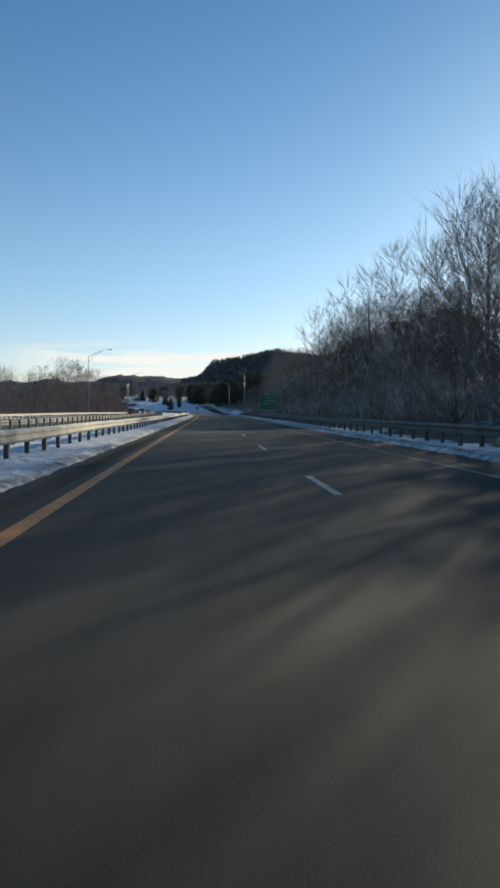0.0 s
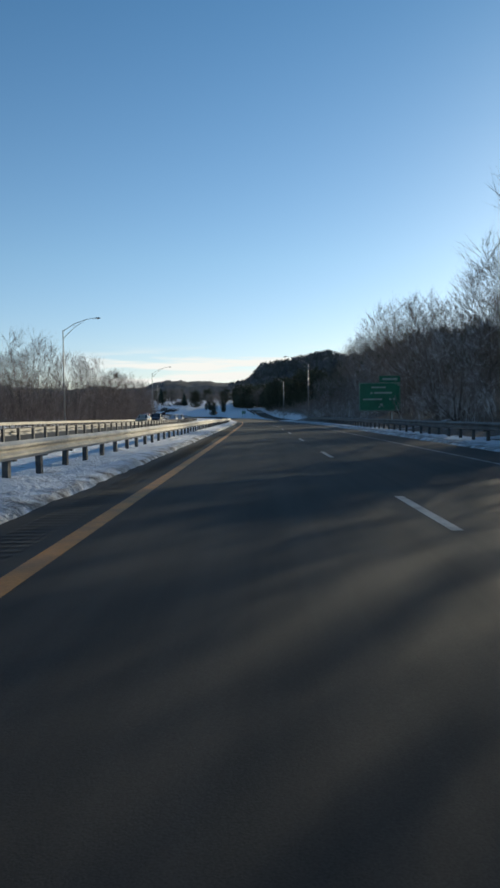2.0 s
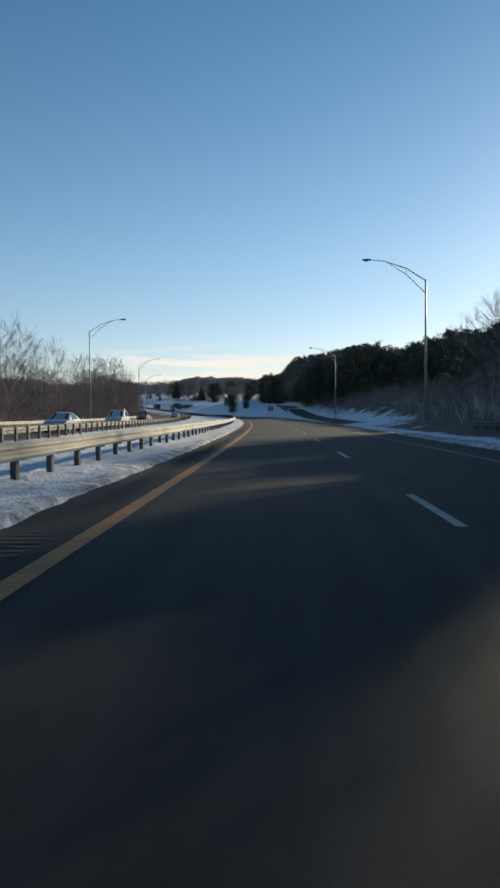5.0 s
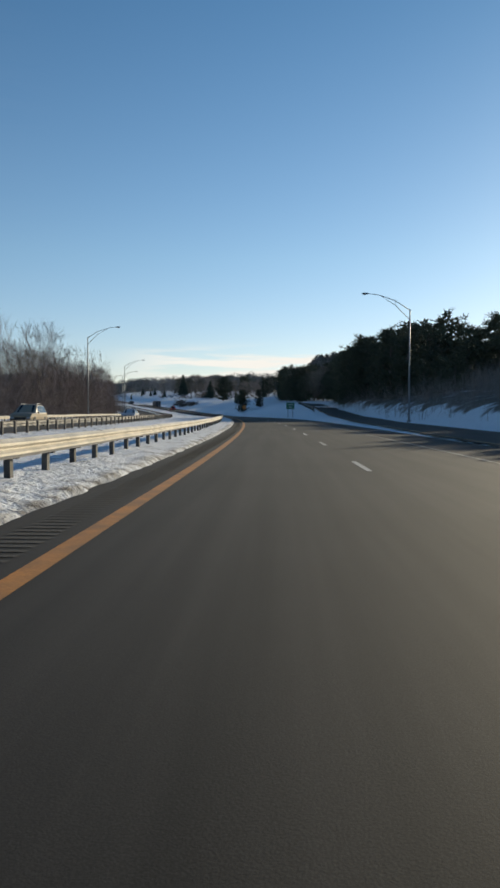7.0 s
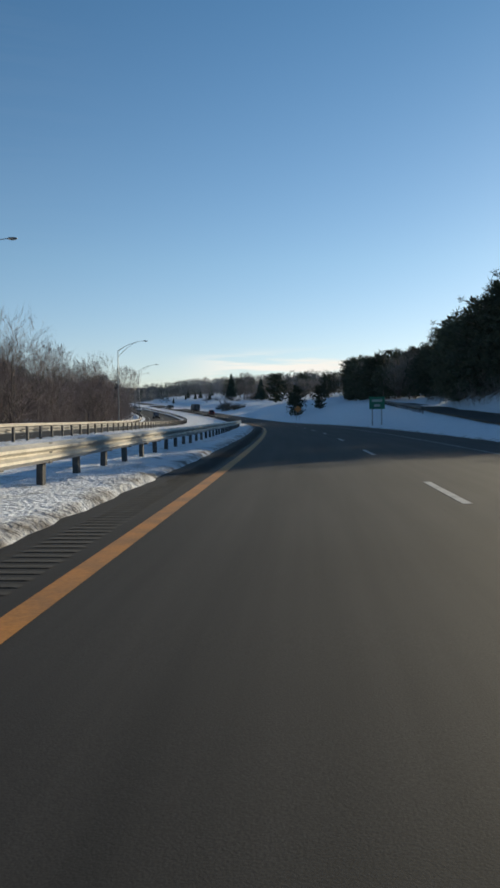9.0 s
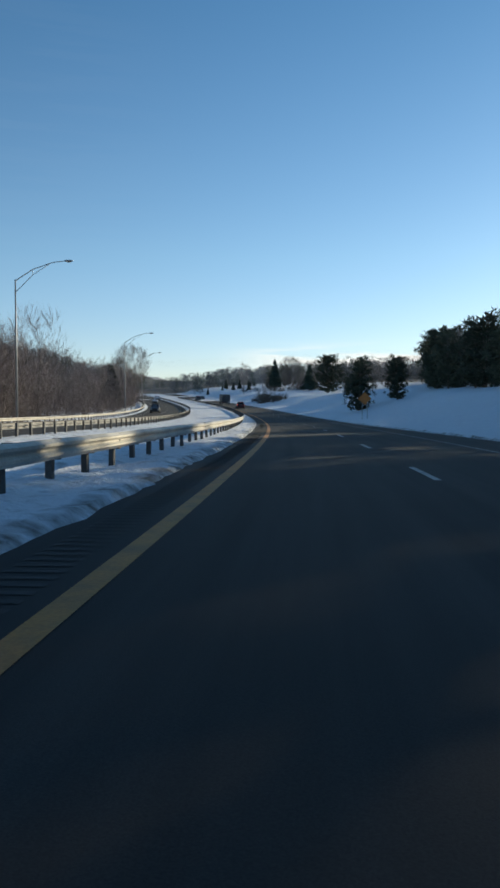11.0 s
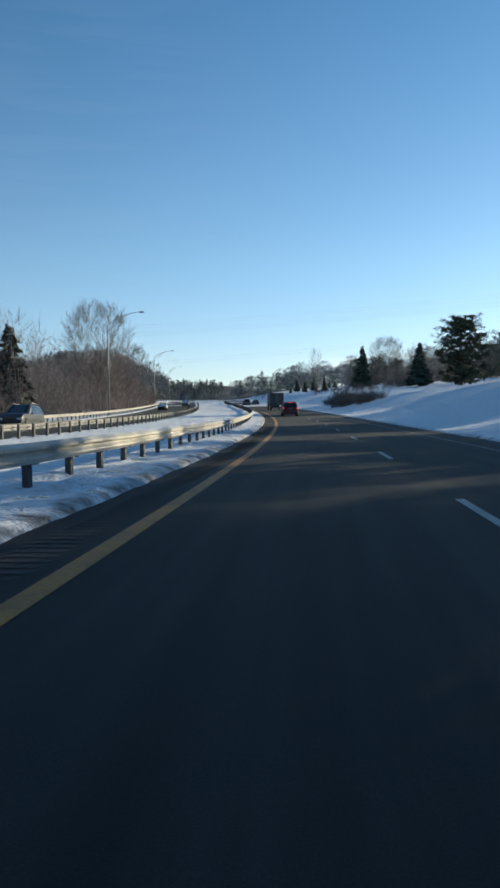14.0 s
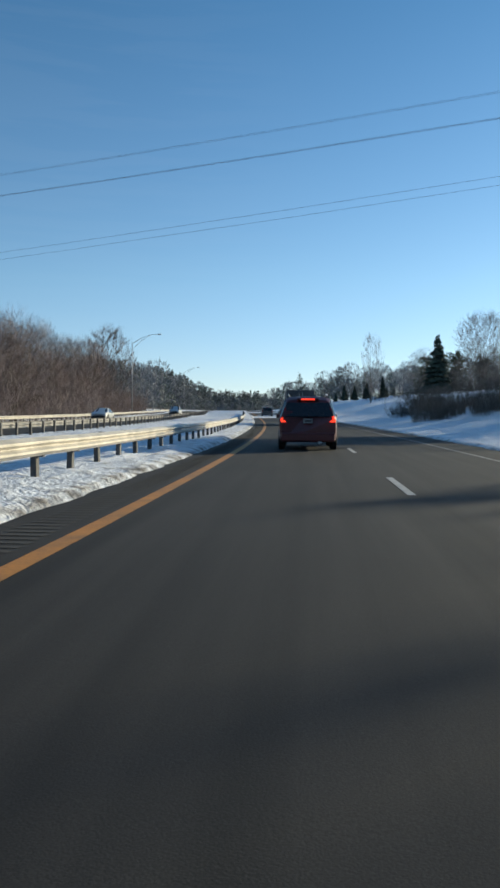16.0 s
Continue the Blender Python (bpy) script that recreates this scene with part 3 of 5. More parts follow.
def guardrail(s0, s1, lat, face, label, blocks=True, lift=None, joined=False, steel=None):
    """A W-beam on posts from s0 to s1; face +1: the beam looks to the right."""
    g = thing("guardrail", Matrix.Translation(spot(s0, float(lat(s0)))), label, "guardrail", "highway guardrails")
    o = Vector(spot(s0, float(lat(s0))))
    s = np.arange(s0, s1 + 0.1, 1.905)
    x, y, z, h = road_frame(s)
    l = np.asarray([float(lat(a)) for a in s])
    if lift:
        z = z + np.asarray([float(lift(a)) for a in s])
    verts, faces = [], []
    prof = [(p[0] * face, p[1] + 0.44) for p in W_PROFILE] + [(p[0] * face - 0.006 * face, p[1] + 0.44) for p in W_PROFILE[::-1]]
    m = len(prof)
    for i in range(len(s)):
        wob = 0.012 * math.sin(i * 0.7 + s0) + 0.008 * math.sin(i * 2.3)
        for a, b in prof:
            ll = l[i] + a + 0.16 * face + wob
            verts.append((x[i] + math.cos(h[i]) * ll - o.x, y[i] - math.sin(h[i]) * ll - o.y, z[i] + b + wob * 0.6 - o.z))
    for i in range(len(s) - 1):
        for k in range(m):
            a, b = i * m + k, i * m + (k + 1) % m
            faces.append((a, b, b + m, a + m))
    obj("beam", verts, faces, steel or M_STEEL, g, "dull darker steel beam" if steel else "pale galvanised steel beam")
    for i in range(1 if joined else 0, len(s)):
        p = new("post", POST)
        p.parent = g
        p.matrix_basis = pose(x[i] + math.cos(h[i]) * l[i] - o.x, y[i] - math.sin(h[i]) * l[i] - o.y, z[i] - o.z + 0.01 * math.sin(i * 5.1), 0, 1.2 * math.sin(i * 3.3), -math.degrees(h[i]))
        if blocks and i % 1 == 0:
            q = new("block", BLOCK)
            q.parent = p
            q.matrix_basis = pose(0.11 * face, 0, 0)
    return g


RAIL1 = -4.25
BEAM = 1.905
L_RAIL1, L_RAIL2 = "pale steel guardrail on dark posts in the snowy median", "grey steel guardrail beside the opposite carriageway"
guardrail(-14, -14 + BEAM * 138, lambda s: RAIL1, 1, L_RAIL1)
guardrail(-14 + BEAM * 138, -14 + BEAM * 259, lambda s: RAIL1, 1, L_RAIL1, joined=True)
guardrail(-14 + BEAM * 259, -14 + BEAM * 369, lambda s: RAIL1, 1, L_RAIL1, joined=True)
guardrail(-6, -6 + BEAM * 160, lat_rail2, -1, L_RAIL2, False, steel=M_GREYSTEEL)
guardrail(-6 + BEAM * 160, -6 + BEAM * 370, lat_rail2, -1, L_RAIL2, False, joined=True, steel=M_GREYSTEEL)
guardrail(20, 20 + BEAM * 210, lambda s: OPP_FAR - 1.1, 1, "steel guardrail on the outer edge of the opposite carriageway", False)
guardrail(20 + BEAM * 210, 720, lambda s: OPP_FAR - 1.1, 1, "steel guardrail on the outer edge of the opposite carriageway", False, joined=True)
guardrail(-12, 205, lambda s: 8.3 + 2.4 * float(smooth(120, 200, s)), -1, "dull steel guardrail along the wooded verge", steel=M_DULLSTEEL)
RAMP = lambda s: float(np.interp(s, [366, 400, 440], [13.6, 18.2, 24.5]))
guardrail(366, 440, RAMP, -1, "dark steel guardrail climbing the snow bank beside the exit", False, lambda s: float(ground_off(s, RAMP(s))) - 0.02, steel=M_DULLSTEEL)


# ---- street lamps ----
def street_lamp(s, l, side, height=12.8, rise=1.6, reach=4.4, label="tall grey street lamp with a long truss arm over the highway"):
    """side +1: the arm reaches to the right."""
    x, y, _ = spot(s, l)
    zb = world_z(s, l)
    g = thing("street_lamp", pose(x, y, zb, 0, 0, turn(s)), label, "street lamp", "highway lamps")
    h = height - (zb - spot(s, l)[2])
    tube("pole", [(0, 0, -0.3), (0, 0, h * 0.5), (0, 0, h)], [0.12, 0.095, 0.065], 8, M_POLE, g)
    bm = bmesh.new()
    box(bm, -0.2, 0.2, -0.2, 0.2, -0.1, 0.28, 0.04)
    part("base", bm, M_POLE, g, "square concrete-grey base")
    tip = (side * reach, 0, h + rise)
    up = [(0, 0, h - 0.1), (side * reach * 0.35, 0, h + rise * 0.55), (side * reach * 0.75, 0, h + rise * 0.92), tip]
    low = [(0, 0, h - 1.1), (side * reach * 0.35, 0, h + rise * 0.25), (side * reach * 0.7, 0, h + rise * 0.86)]
    arm = tube("arm", up, [0.045, 0.04, 0.035, 0.03], 6, M_POLE, g)
    tube("brace", low, [0.035, 0.03, 0.025], 6, M_POLE, arm)
    tube("strut", [up[1], low[1]], [0.02, 0.02], 5, M_POLE, arm)
    bm = bmesh.new()
    bmesh.ops.create_uvsphere(bm, u_segments=12, v_segments=8, radius=1, matrix=Matrix.LocRotScale((tip[0] + side * 0.3, 0, tip[2]), None, (0.42, 0.17, 0.10)))
    head = part("head", bm, M_POLE, g, "cobra-head lamp housing", True)
    bm = bmesh.new()
    bmesh.ops.create_uvsphere(bm, u_segments=10, v_segments=6, radius=1, matrix=Matrix.LocRotScale((tip[0] + side * 0.36, 0, tip[2] - 0.06), None, (0.22, 0.13, 0.08)))
    part("lens", bm, M_LENS, head, "", True)
    return g


for s_, l_ in ((166.7, -25.6), (268, -24.0), (348.6, -25.0), (424.4, -23.9), (493.4, -23.9), (562, -23.9), (654, -23.9), (768, -33.2), (772, -23.4)):
    street_lamp(s_, l_, 1)
street_lamp(224, 12.4, -1, 11.9)
street_lamp(307, 15.6, -1, 11.9)


# ---- signs ----
def sign_board(name, s, l, w, h, z0, label, category, material, face_turn=0.0):
    x, y, _ = spot(s, l)
    zb = world_z(s, l)
    g = thing(name, pose(x, y, zb, 0, 0, turn(s) + face_turn), label, category)
    dz = spot(s, l)[2] + z0 - zb
    bm = bmesh.new()
    box(bm, -w / 2, w / 2, -0.03, 0.0, dz, dz + h, 0.012)
    part("panel", bm, material, g)
    for px in (-w * 0.3, w * 0.3):
        bm = bmesh.new()
        box(bm, px - 0.06, px + 0.06, 0.01, 0.13, -0.3, dz + h - 0.1)
        part("post", bm, M_SIGNBACK, g, "steel post")
    return g, dz


g, dz = sign_board("exit_sign", 133.6, 11.0, 3.75, 2.55, 1.35, "large green highway exit sign on two steel posts", "road sign", M_SIGN)
bm = bmesh.new()
box(bm, -0.05, 1.85, -0.03, 0.0, dz + 2.57, dz + 3.15, 0.012)
part("exit_tab", bm, M_SIGN, g, "small green exit tab")
for i, (cx, cz, ww, hh) in enumerate(((-0.1, 2.12, 1.3, 0.13), (-0.75, 1.62, 0.2, 0.16), (0.3, 1.62, 1.6, 0.16), (-0.65, 1.05, 1.7, 0.14), (0.95, 1.05, 0.2, 0.14), (1.3, 1.05, 0.2, 0.14))):
    bm = bmesh.new()
    box(bm, cx - ww / 2, cx + ww / 2, -0.036, -0.031, dz + cz - hh / 2, dz + cz + hh / 2)
    part("legend_bar", bm, M_SIGNTXT, g)
bm = bmesh.new()
bmesh.ops.create_cube(bm, size=1, matrix=pose(0.05, -0.034, dz + 0.45, 0, -45, 0) @ Matrix.Diagonal((0.5, 0.005, 0.09, 1)))
bmesh.ops.create_cube(bm, size=1, matrix=pose(0.13, -0.034, dz + 0.61) @ Matrix.Diagonal((0.26, 0.005, 0.08, 1)))
bmesh.ops.create_cube(bm, size=1, matrix=pose(0.22, -0.034, dz + 0.53) @ Matrix.Diagonal((0.08, 0.005, 0.24, 1)))
part("arrow", bm, M_SIGNTXT, g, "pale slanting arrow")
bm = bmesh.new()
box(bm, 0.25, 1.6, -0.036, -0.031, dz + 2.75, dz + 2.95)
part("legend_bar", bm, M_SIGNTXT, g)
for a in ((-1.84, 1.84, 0.03, 0.07), (-1.84, 1.84, 2.48, 2.52)):
    bm = bmesh.new()
    box(bm, a[0], a[1], -0.036, -0.031, dz + a[2], dz + a[3])
    part("border", bm, M_SIGNTXT, g)
for x0 in (-1.84, 1.80):
    bm = bmesh.new()
    box(bm, x0, x0 + 0.04, -0.036, -0.031, dz + 0.07, dz + 2.48)
    part("border", bm, M_SIGNTXT, g)

g, dz = sign_board("gore_sign", 366, 9.2, 1.5, 1.2, 1.7, "small green exit sign at the edge of the snow", "road sign", M_SIGN)
for cz, ww in ((0.82, 1.0), (0.35, 0.6)):
    bm = bmesh.new()
    box(bm, -ww / 2, ww / 2, -0.036, -0.031, dz + cz - 0.12, dz + cz + 0.12)
    part("legend_bar", bm, M_SIGNTXT, g)

x, y, z = stand(441, 9.2, 0.1)
g = thing("warning_sign", pose(x, y, z, 0, 0, turn(441)), "amber diamond warning sign on two thin posts in the snow", "road sign")
bm = bmesh.new()
r = bmesh.ops.create_cube(bm, size=1, matrix=pose(0, 0, 2.35, 0, 45, 0) @ Matrix.Diagonal((1.02, 0.02, 1.02, 1)))
part("panel", bm, M_YSIGN, g)
for px in (-0.28, 0.28):
    bm = bmesh.new()
    box(bm, px - 0.035, px + 0.035, 0.015, 0.085, -0.3, 2.3)
    part("post", bm, M_SIGNBACK, g)


# ---- trees ----
def limb(rng, verts, faces, p, d, length, r, sides, bend=0.18, up=0.05, taper=0.72):
    """A bent tapered limb; returns its points and directions."""
    pts, n = [Vector(p)], 4 if sides > 4 else (3 if sides == 4 else 2)
    d = d.copy()
    dirs = [d.copy()]
    for _ in range(n):
        d = (d + Vector((rng.uniform(-bend, bend), rng.uniform(-bend, bend), rng.uniform(-bend, bend) + up))).normalized()
        pts.append(pts[-1] + d * (length / n))
        dirs.append(d.copy())
    tube_data(pts, [r * (1 - taper * i / n) for i in range(n + 1)], sides, verts, faces)
    return pts, dirs


def blade(rng, verts, faces, p, d, length, w):
    """A thin bent stem."""
    b = len(verts)
    u = Matrix.Rotation(rng.uniform(0, 6.28), 3, d) @ d.orthogonal().normalized()
    mid = p + d * length * 0.55 + d.cross(u) * length * rng.uniform(-0.06, 0.06)
    tip = p + d * length + Vector((0, 0, length * 0.08))
    verts += [tuple(p + u * w), tuple(p - u * w), tuple(mid + u * w * 0.7), tuple(mid - u * w * 0.7), tuple(tip)]
    faces += [(b, b + 1, b + 3, b + 2), (b + 2, b + 3, b + 4)]


def sliver(rng, verts, faces, p, d, length, w):
    """The finest twig: one long thin triangle."""
    b = len(verts)
    u = Matrix.Rotation(rng.uniform(0, 6.28), 3, d) @ d.orthogonal().normalized()
    verts += [tuple(p + u * w), tuple(p - u * w), tuple(p + d * length + Vector((0, 0, length * 0.06)))]
    faces.append((b, b + 1, b + 2))


def split_dir(rng, d, angle):
    u = d.orthogonal().normalized()
    u = Matrix.Rotation(rng.uniform(0, 6.28), 3, d) @ u
    return (d * math.cos(angle) + u * math.sin(angle)).normalized()


def bare_tree(name, seed, height, stems, spread, limbs=12, fill=380, twigs=8, twig_mat=None, start=0.3, label="", thick=1.0, egg=0.58):
    """A leafless tree: trunk with its limbs as one part, and its rounded crown of fine twigs as another.
    Limbs sweep up and out from the trunk; thinner branches fill an egg-shaped crown from the nearest limb out, and end in fine twigs."""
    rng = random.Random(seed)
    tv, tf, cv, cf = [], [], [], []
    top, low = 0.95 * height, start * height
    nodes = []

    def radius(e):
        return spread * height * math.sqrt(max(0.02, 1 - ((e - egg) / (egg if e < egg else 1.04 - egg)) ** 2))

    for k in range(stems):
        lean = split_dir(rng, Vector((0, 0, 1)), rng.uniform(0.0, 0.08) if stems == 1 else rng.uniform(0.06, 0.2))
        hh = height * rng.uniform(0.74, 0.86)
        base = Vector((rng.uniform(-0.3, 0.3), rng.uniform(-0.3, 0.3), -0.25)) if stems > 1 else Vector((0, 0, -0.25))
        pts, dirs = limb(rng, tv, tf, base, lean, hh, 0.0105 * height * thick / (stems ** 0.45), 5, 0.08, 0.04, 0.94)
        nodes += [p for p in pts[2:]]
        for i in range(limbs):
            u = (i + rng.random()) / limbs
            zt = low + (top - low) * (0.12 + 0.86 * u)
            rad = radius((zt - low) / (top - low)) * rng.uniform(0.6, 0.92)
            az = 2.4 * i + rng.uniform(-0.5, 0.5) + k
            end = Vector((math.cos(az) * rad, math.sin(az) * rad, zt))
            f = min(0.93, max(start * 0.75, (zt - rad * rng.uniform(0.9, 1.5)) / hh))
            q = f * (len(pts) - 1)
            a = int(min(q, len(pts) - 2))
            p0 = pts[a].lerp(pts[a + 1], q - a)
            mid = p0.lerp(end, 0.5) + Vector((math.cos(az), math.sin(az), -0.25)) * 0.12 * (end - p0).length
            lp = [p0, mid.lerp(end, 0.15), mid.lerp(end, 0.6), end]
            r0 = 0.0038 * height * (1.2 - f) * thick
            tube_data(lp, [r0, r0 * 0.6, r0 * 0.42, r0 * 0.15], 3, tv, tf)
            nodes += [lp[0].lerp(lp[1], 0.6), lp[1], lp[1].lerp(lp[2], 0.5), lp[2], lp[2].lerp(lp[3], 0.6), lp[3]]
    ways = np.array([tuple(p) for p in nodes])
    for _ in range(fill):
        e = rng.random() ** 0.85
        rad, az = radius(e) * (0.22 + 0.8 * rng.random() ** 0.6), rng.uniform(0, 2 * math.pi)
        end = Vector((math.cos(az) * rad, math.sin(az) * rad, low + (top - low) * e + rng.uniform(-0.02, 0.03) * height))
        gap = ways - np.array(end)
        cost = np.sqrt((gap ** 2).sum(1)) + 1.1 * np.clip(gap[:, 2] + 0.03 * height, 0, None)
        root = nodes[int(np.argsort(cost)[rng.randint(0, 2)])]
        way = end - root
        if way.length < 0.01 * height:
            continue
        long = min(way.length, 0.26 * height)
        d2 = (way.normalized() * 0.6 + (end - Vector((0, 0, low * 0.6))).normalized() * 0.4).normalized()
        root = end - d2 * long
        blade(rng, cv, cf, root, d2, long, 0.00095 * height * thick)
        for _ in range(twigs):
            d3 = (split_dir(rng, d2, rng.uniform(0.15, 0.6)) + Vector((0, 0, 0.1))).normalized()
            sliver(rng, cv, cf, root + d2 * long * rng.uniform(0.2, 0.95), d3, height * rng.uniform(0.05, 0.105), 0.0005 * height * thick)
    g = thing(name, pose(0, 0, -500), label, "tree")
    obj("trunk", tv, tf, M_BARK, g, "", True)
    obj("crown", cv, cf, twig_mat or M_TWIG, g, "bare twiggy crown")
    return g


def pine(name, seed, height, width, needle, label, boughs=64, start=0.16, gaps=0.1, fine=1.0):
    """A broad pine: a trunk with rising boughs that end in loose clumps of needles, under an uneven rounded outline."""
    rng = random.Random(seed)
    tv, tf, cv, cf = [], [], [], []
    tube_data([(0, 0, -0.3), (0.1, 0, height * 0.5), (0, 0.1, height * 0.93)], [height * 0.019, height * 0.012, 0.03], 6, tv, tf)
    for k in range(boughs):
        if rng.random() < gaps:
            continue
        u = (k + rng.random()) / boughs
        e = start + (0.95 - start) * u
        rad = width * math.sqrt(max(0.03, 1 - ((e - 0.48) / 0.56) ** 2)) * rng.uniform(0.55, 1.08)
        az = 2.4 * k + rng.uniform(-0.6, 0.6)
        c = Vector((math.cos(az) * rad, math.sin(az) * rad, e * height + rng.uniform(-0.2, 0.3)))
        p = Vector((0, 0, max(start * height * 0.8, c.z - rad * rng.uniform(0.15, 0.5))))
        tube_data([p, c], [0.045, 0.012], 3, tv, tf)
        r_ = rng.uniform(0.55, 0.95) * height * 0.085 / fine ** 0.6
        for m in range(3):
            cc = c.lerp(p, 0.36 * m) + Vector((rng.uniform(-1, 1), rng.uniform(-1, 1), rng.uniform(-0.5, 0.5))) * r_ * 0.5
            for _ in range(int((20 - 6 * m) * fine ** 1.2)):
                d = Vector((rng.gauss(0, 1), rng.gauss(0, 1), rng.gauss(0.25, 0.8))).normalized()
                q = cc + d * r_ * rng.uniform(0.0, 0.75)
                w = split_dir(rng, d, 1.57) * r_ * (rng.uniform(0.07, 0.14) / fine ** 0.8 if m == 0 else rng.uniform(0.2, 0.36))
                b = len(cv)
                cv += [tuple(q + w), tuple(q - w), tuple(q + d * r_ * rng.uniform(0.5, 0.95))]
                cf.append((b, b + 1, b + 2))
    g = thing(name, pose(0, 0, -500), label, "tree")
    obj("trunk", tv, tf, M_BARK, g)
    obj("crown", cv, cf, needle, g, "dense dark needles")
    return g


def conifer(name, seed, height, width, needle, label, round_top=0.0, whorls=20, start=0.08, gaps=0.15):
    """A fir or pine: a trunk with whorls of drooping boughs, each of several ragged needle sprays."""
    rng = random.Random(seed)
    tv, tf, cv, cf = [], [], [], []
    tube_data([(0, 0, -0.3), (0, 0, height * 0.5), (0, 0, height * 0.97)], [height * 0.018, height * 0.011, 0.02], 6, tv, tf)
    for k in range(whorls):
        f0 = start + (0.99 - start) * (k + rng.uniform(-0.3, 0.3)) / whorls
        f = max(start, min(0.985, f0))
        prof = (1 - f) ** 0.9 if not round_top else math.sqrt(max(0.02, 1 - ((f - 0.42) / 0.6) ** 2)) * (1 - round_top) + (1 - f) * round_top + 0.1
        n = max(5, int(10.5 * (0.5 + prof)))
        for j in range(n):
            if rng.random() < gaps:
                continue
            a = 2 * math.pi * (j + rng.random()) / n
            f = max(start, min(0.985, f0 + rng.uniform(-0.7, 0.7) / whorls))
            ln = width * prof * rng.uniform(0.65, 1.12) + 0.12
            droop = rng.uniform(-0.35, 0.02) if not round_top else rng.uniform(-0.1, 0.35)
            d = Vector((math.cos(a), math.sin(a), droop)).normalized()
            p = Vector((0, 0, f * height))
            tube_data([p, p + d * ln * 0.9], [0.03, 0.008], 3, tv, tf)
            side = Vector((-math.sin(a), math.cos(a), 0))
            sprays = 6
            for m in range(sprays):
                t0 = 0.15 + 0.8 * m / sprays
                c = p + d * ln * t0
                for sg in (-1, 1):
                    wv = ln * (0.36 * (1 - t0) + 0.12) * rng.uniform(0.7, 1.25) + 0.08
                    e = c + side * sg * wv + d * wv * 0.7 + Vector((0, 0, rng.uniform(-0.22, 0.12) * wv - 0.04))
                    b = len(cv)
                    up_ = Vector((0, 0, 0.035 * height * rng.uniform(0.4, 1.0) + 0.05))
                    cv += [tuple(c - d * 0.05 * ln), tuple(c + d * 0.12 * ln), tuple(e), tuple(c.lerp(e, 0.45) + up_)]
                    cf += [(b, b + 1, b + 2), (b, b + 3, b + 2), (b + 1, b + 2, b + 3)]
            b = len(cv)
            e = p + d * ln * 1.12
            cv += [tuple(p + d * ln * 0.7 + side * 0.12 * ln), tuple(p + d * ln * 0.7 - side * 0.12 * ln), tuple(e), tuple(p + d * ln * 0.8 + Vector((0, 0, 0.06 * ln + 0.05)))]
            cf += [(b, b + 1, b + 2), (b, b + 2, b + 3), (b + 1, b + 2, b + 3)]
    g = thing(name, pose(0, 0, -500), label, "tree")
    obj("trunk", tv, tf, M_BARK, g)
    obj("crown", cv, cf, needle, g, "dense dark needles")
    return g


rng = random.Random(11)
L_BARE = "leafless grey-brown tree on the wooded slope"
L_PALE = "leafless tree with frosted twigs beside the guardrail"
L_LEFT = "leafless reddish-brown scrub tree beyond the opposite carriageway"
BARE = [bare_tree("bare_tree", 1, 10, 1, 0.35, 26, 400, 8, label=L_BARE, start=0.22), bare_tree("bare_tree", 2, 10, 3, 0.34, 9, 400, 8, label=L_BARE, start=0.18, egg=0.62),
        bare_tree("bare_tree", 3, 10, 1, 0.29, 26, 360, 8, start=0.15, label=L_BARE), bare_tree("bare_tree", 4, 10, 2, 0.36, 14, 400, 8, label=L_BARE, start=0.2, egg=0.6)]
PALE = [bare_tree("frosted_tree", 5, 10, 2, 0.44, 9, 230, 9, M_TWIGPALE, 0.06, L_PALE, 1.3), bare_tree("frosted_tree", 6, 10, 3, 0.46, 6, 230, 9, M_TWIGPALE, 0.05, L_PALE, 1.3)]
LEFT = [bare_tree("scrub_tree", 7, 10, 4, 0.36, 6, 300, 8, M_TWIGRED, 0.05, L_LEFT), bare_tree("scrub_tree", 8, 10, 3, 0.38, 7, 300, 8, M_TWIGRED, 0.05, L_LEFT),
        bare_tree("scrub_tree", 9, 10, 1, 0.34, 18, 320, 8, M_TWIGRED, 0.1, L_LEFT, egg=0.5)]
FAN = bare_tree("bare_tree", 10, 10, 4, 0.38, 14, 1100, 11, M_TWIG, 0.3, "tall leafless tree with a fan of fine upright branches", 0.8, egg=0.62)
BROWN = bare_tree("brown_tree", 12, 10, 1, 0.26, 40, 620, 10, M_RUSTTWIG, 0.04, "dense reddish-brown tree with a cone-shaped crown", egg=0.28)
FIR = [conifer("fir_tree", 21, 10, 2.6, M_NEEDLE, "dark green spruce tree standing in snow", whorls=30), conifer("fir_tree", 22, 10, 3.0, M_NEEDLE, "dark green spruce tree standing in snow", whorls=27, gaps=0.2)]
PINE = [pine("pine_tree", 23, 10, 3.2, M_PINE, "broad dark pine with a rounded crown", 70, 0.06, 0.05), pine("pine_tree", 24, 10, 2.9, M_PINE, "broad dark pine with a rounded crown", 62, 0.12, 0.08)]
MIDPINE = [pine("pine_tree", 27, 10, 3.2, M_PINE, "broad dark pine with a rounded crown", 80, 0.06, 0.05, 1.6), pine("pine_tree", 28, 10, 2.9, M_PINE, "broad dark pine with a rounded crown", 72, 0.1, 0.08, 1.6)]
NEARPINE = [pine("pine_tree", 25, 10, 3.1, M_PINE, "broad dark pine standing low on the snow bank", 120, 0.05, 0.03, 2.2), pine("pine_tree", 26, 10, 2.9, M_PINE, "rounded dark pine on the snow bank", 105, 0.08, 0.05, 2.2)]
used = set()


SUNNY = ((204, 287, 4.6), (297, 307, 4.5), (524, 545, 5.5))     # stretches of the road where the sun comes in, and how far in


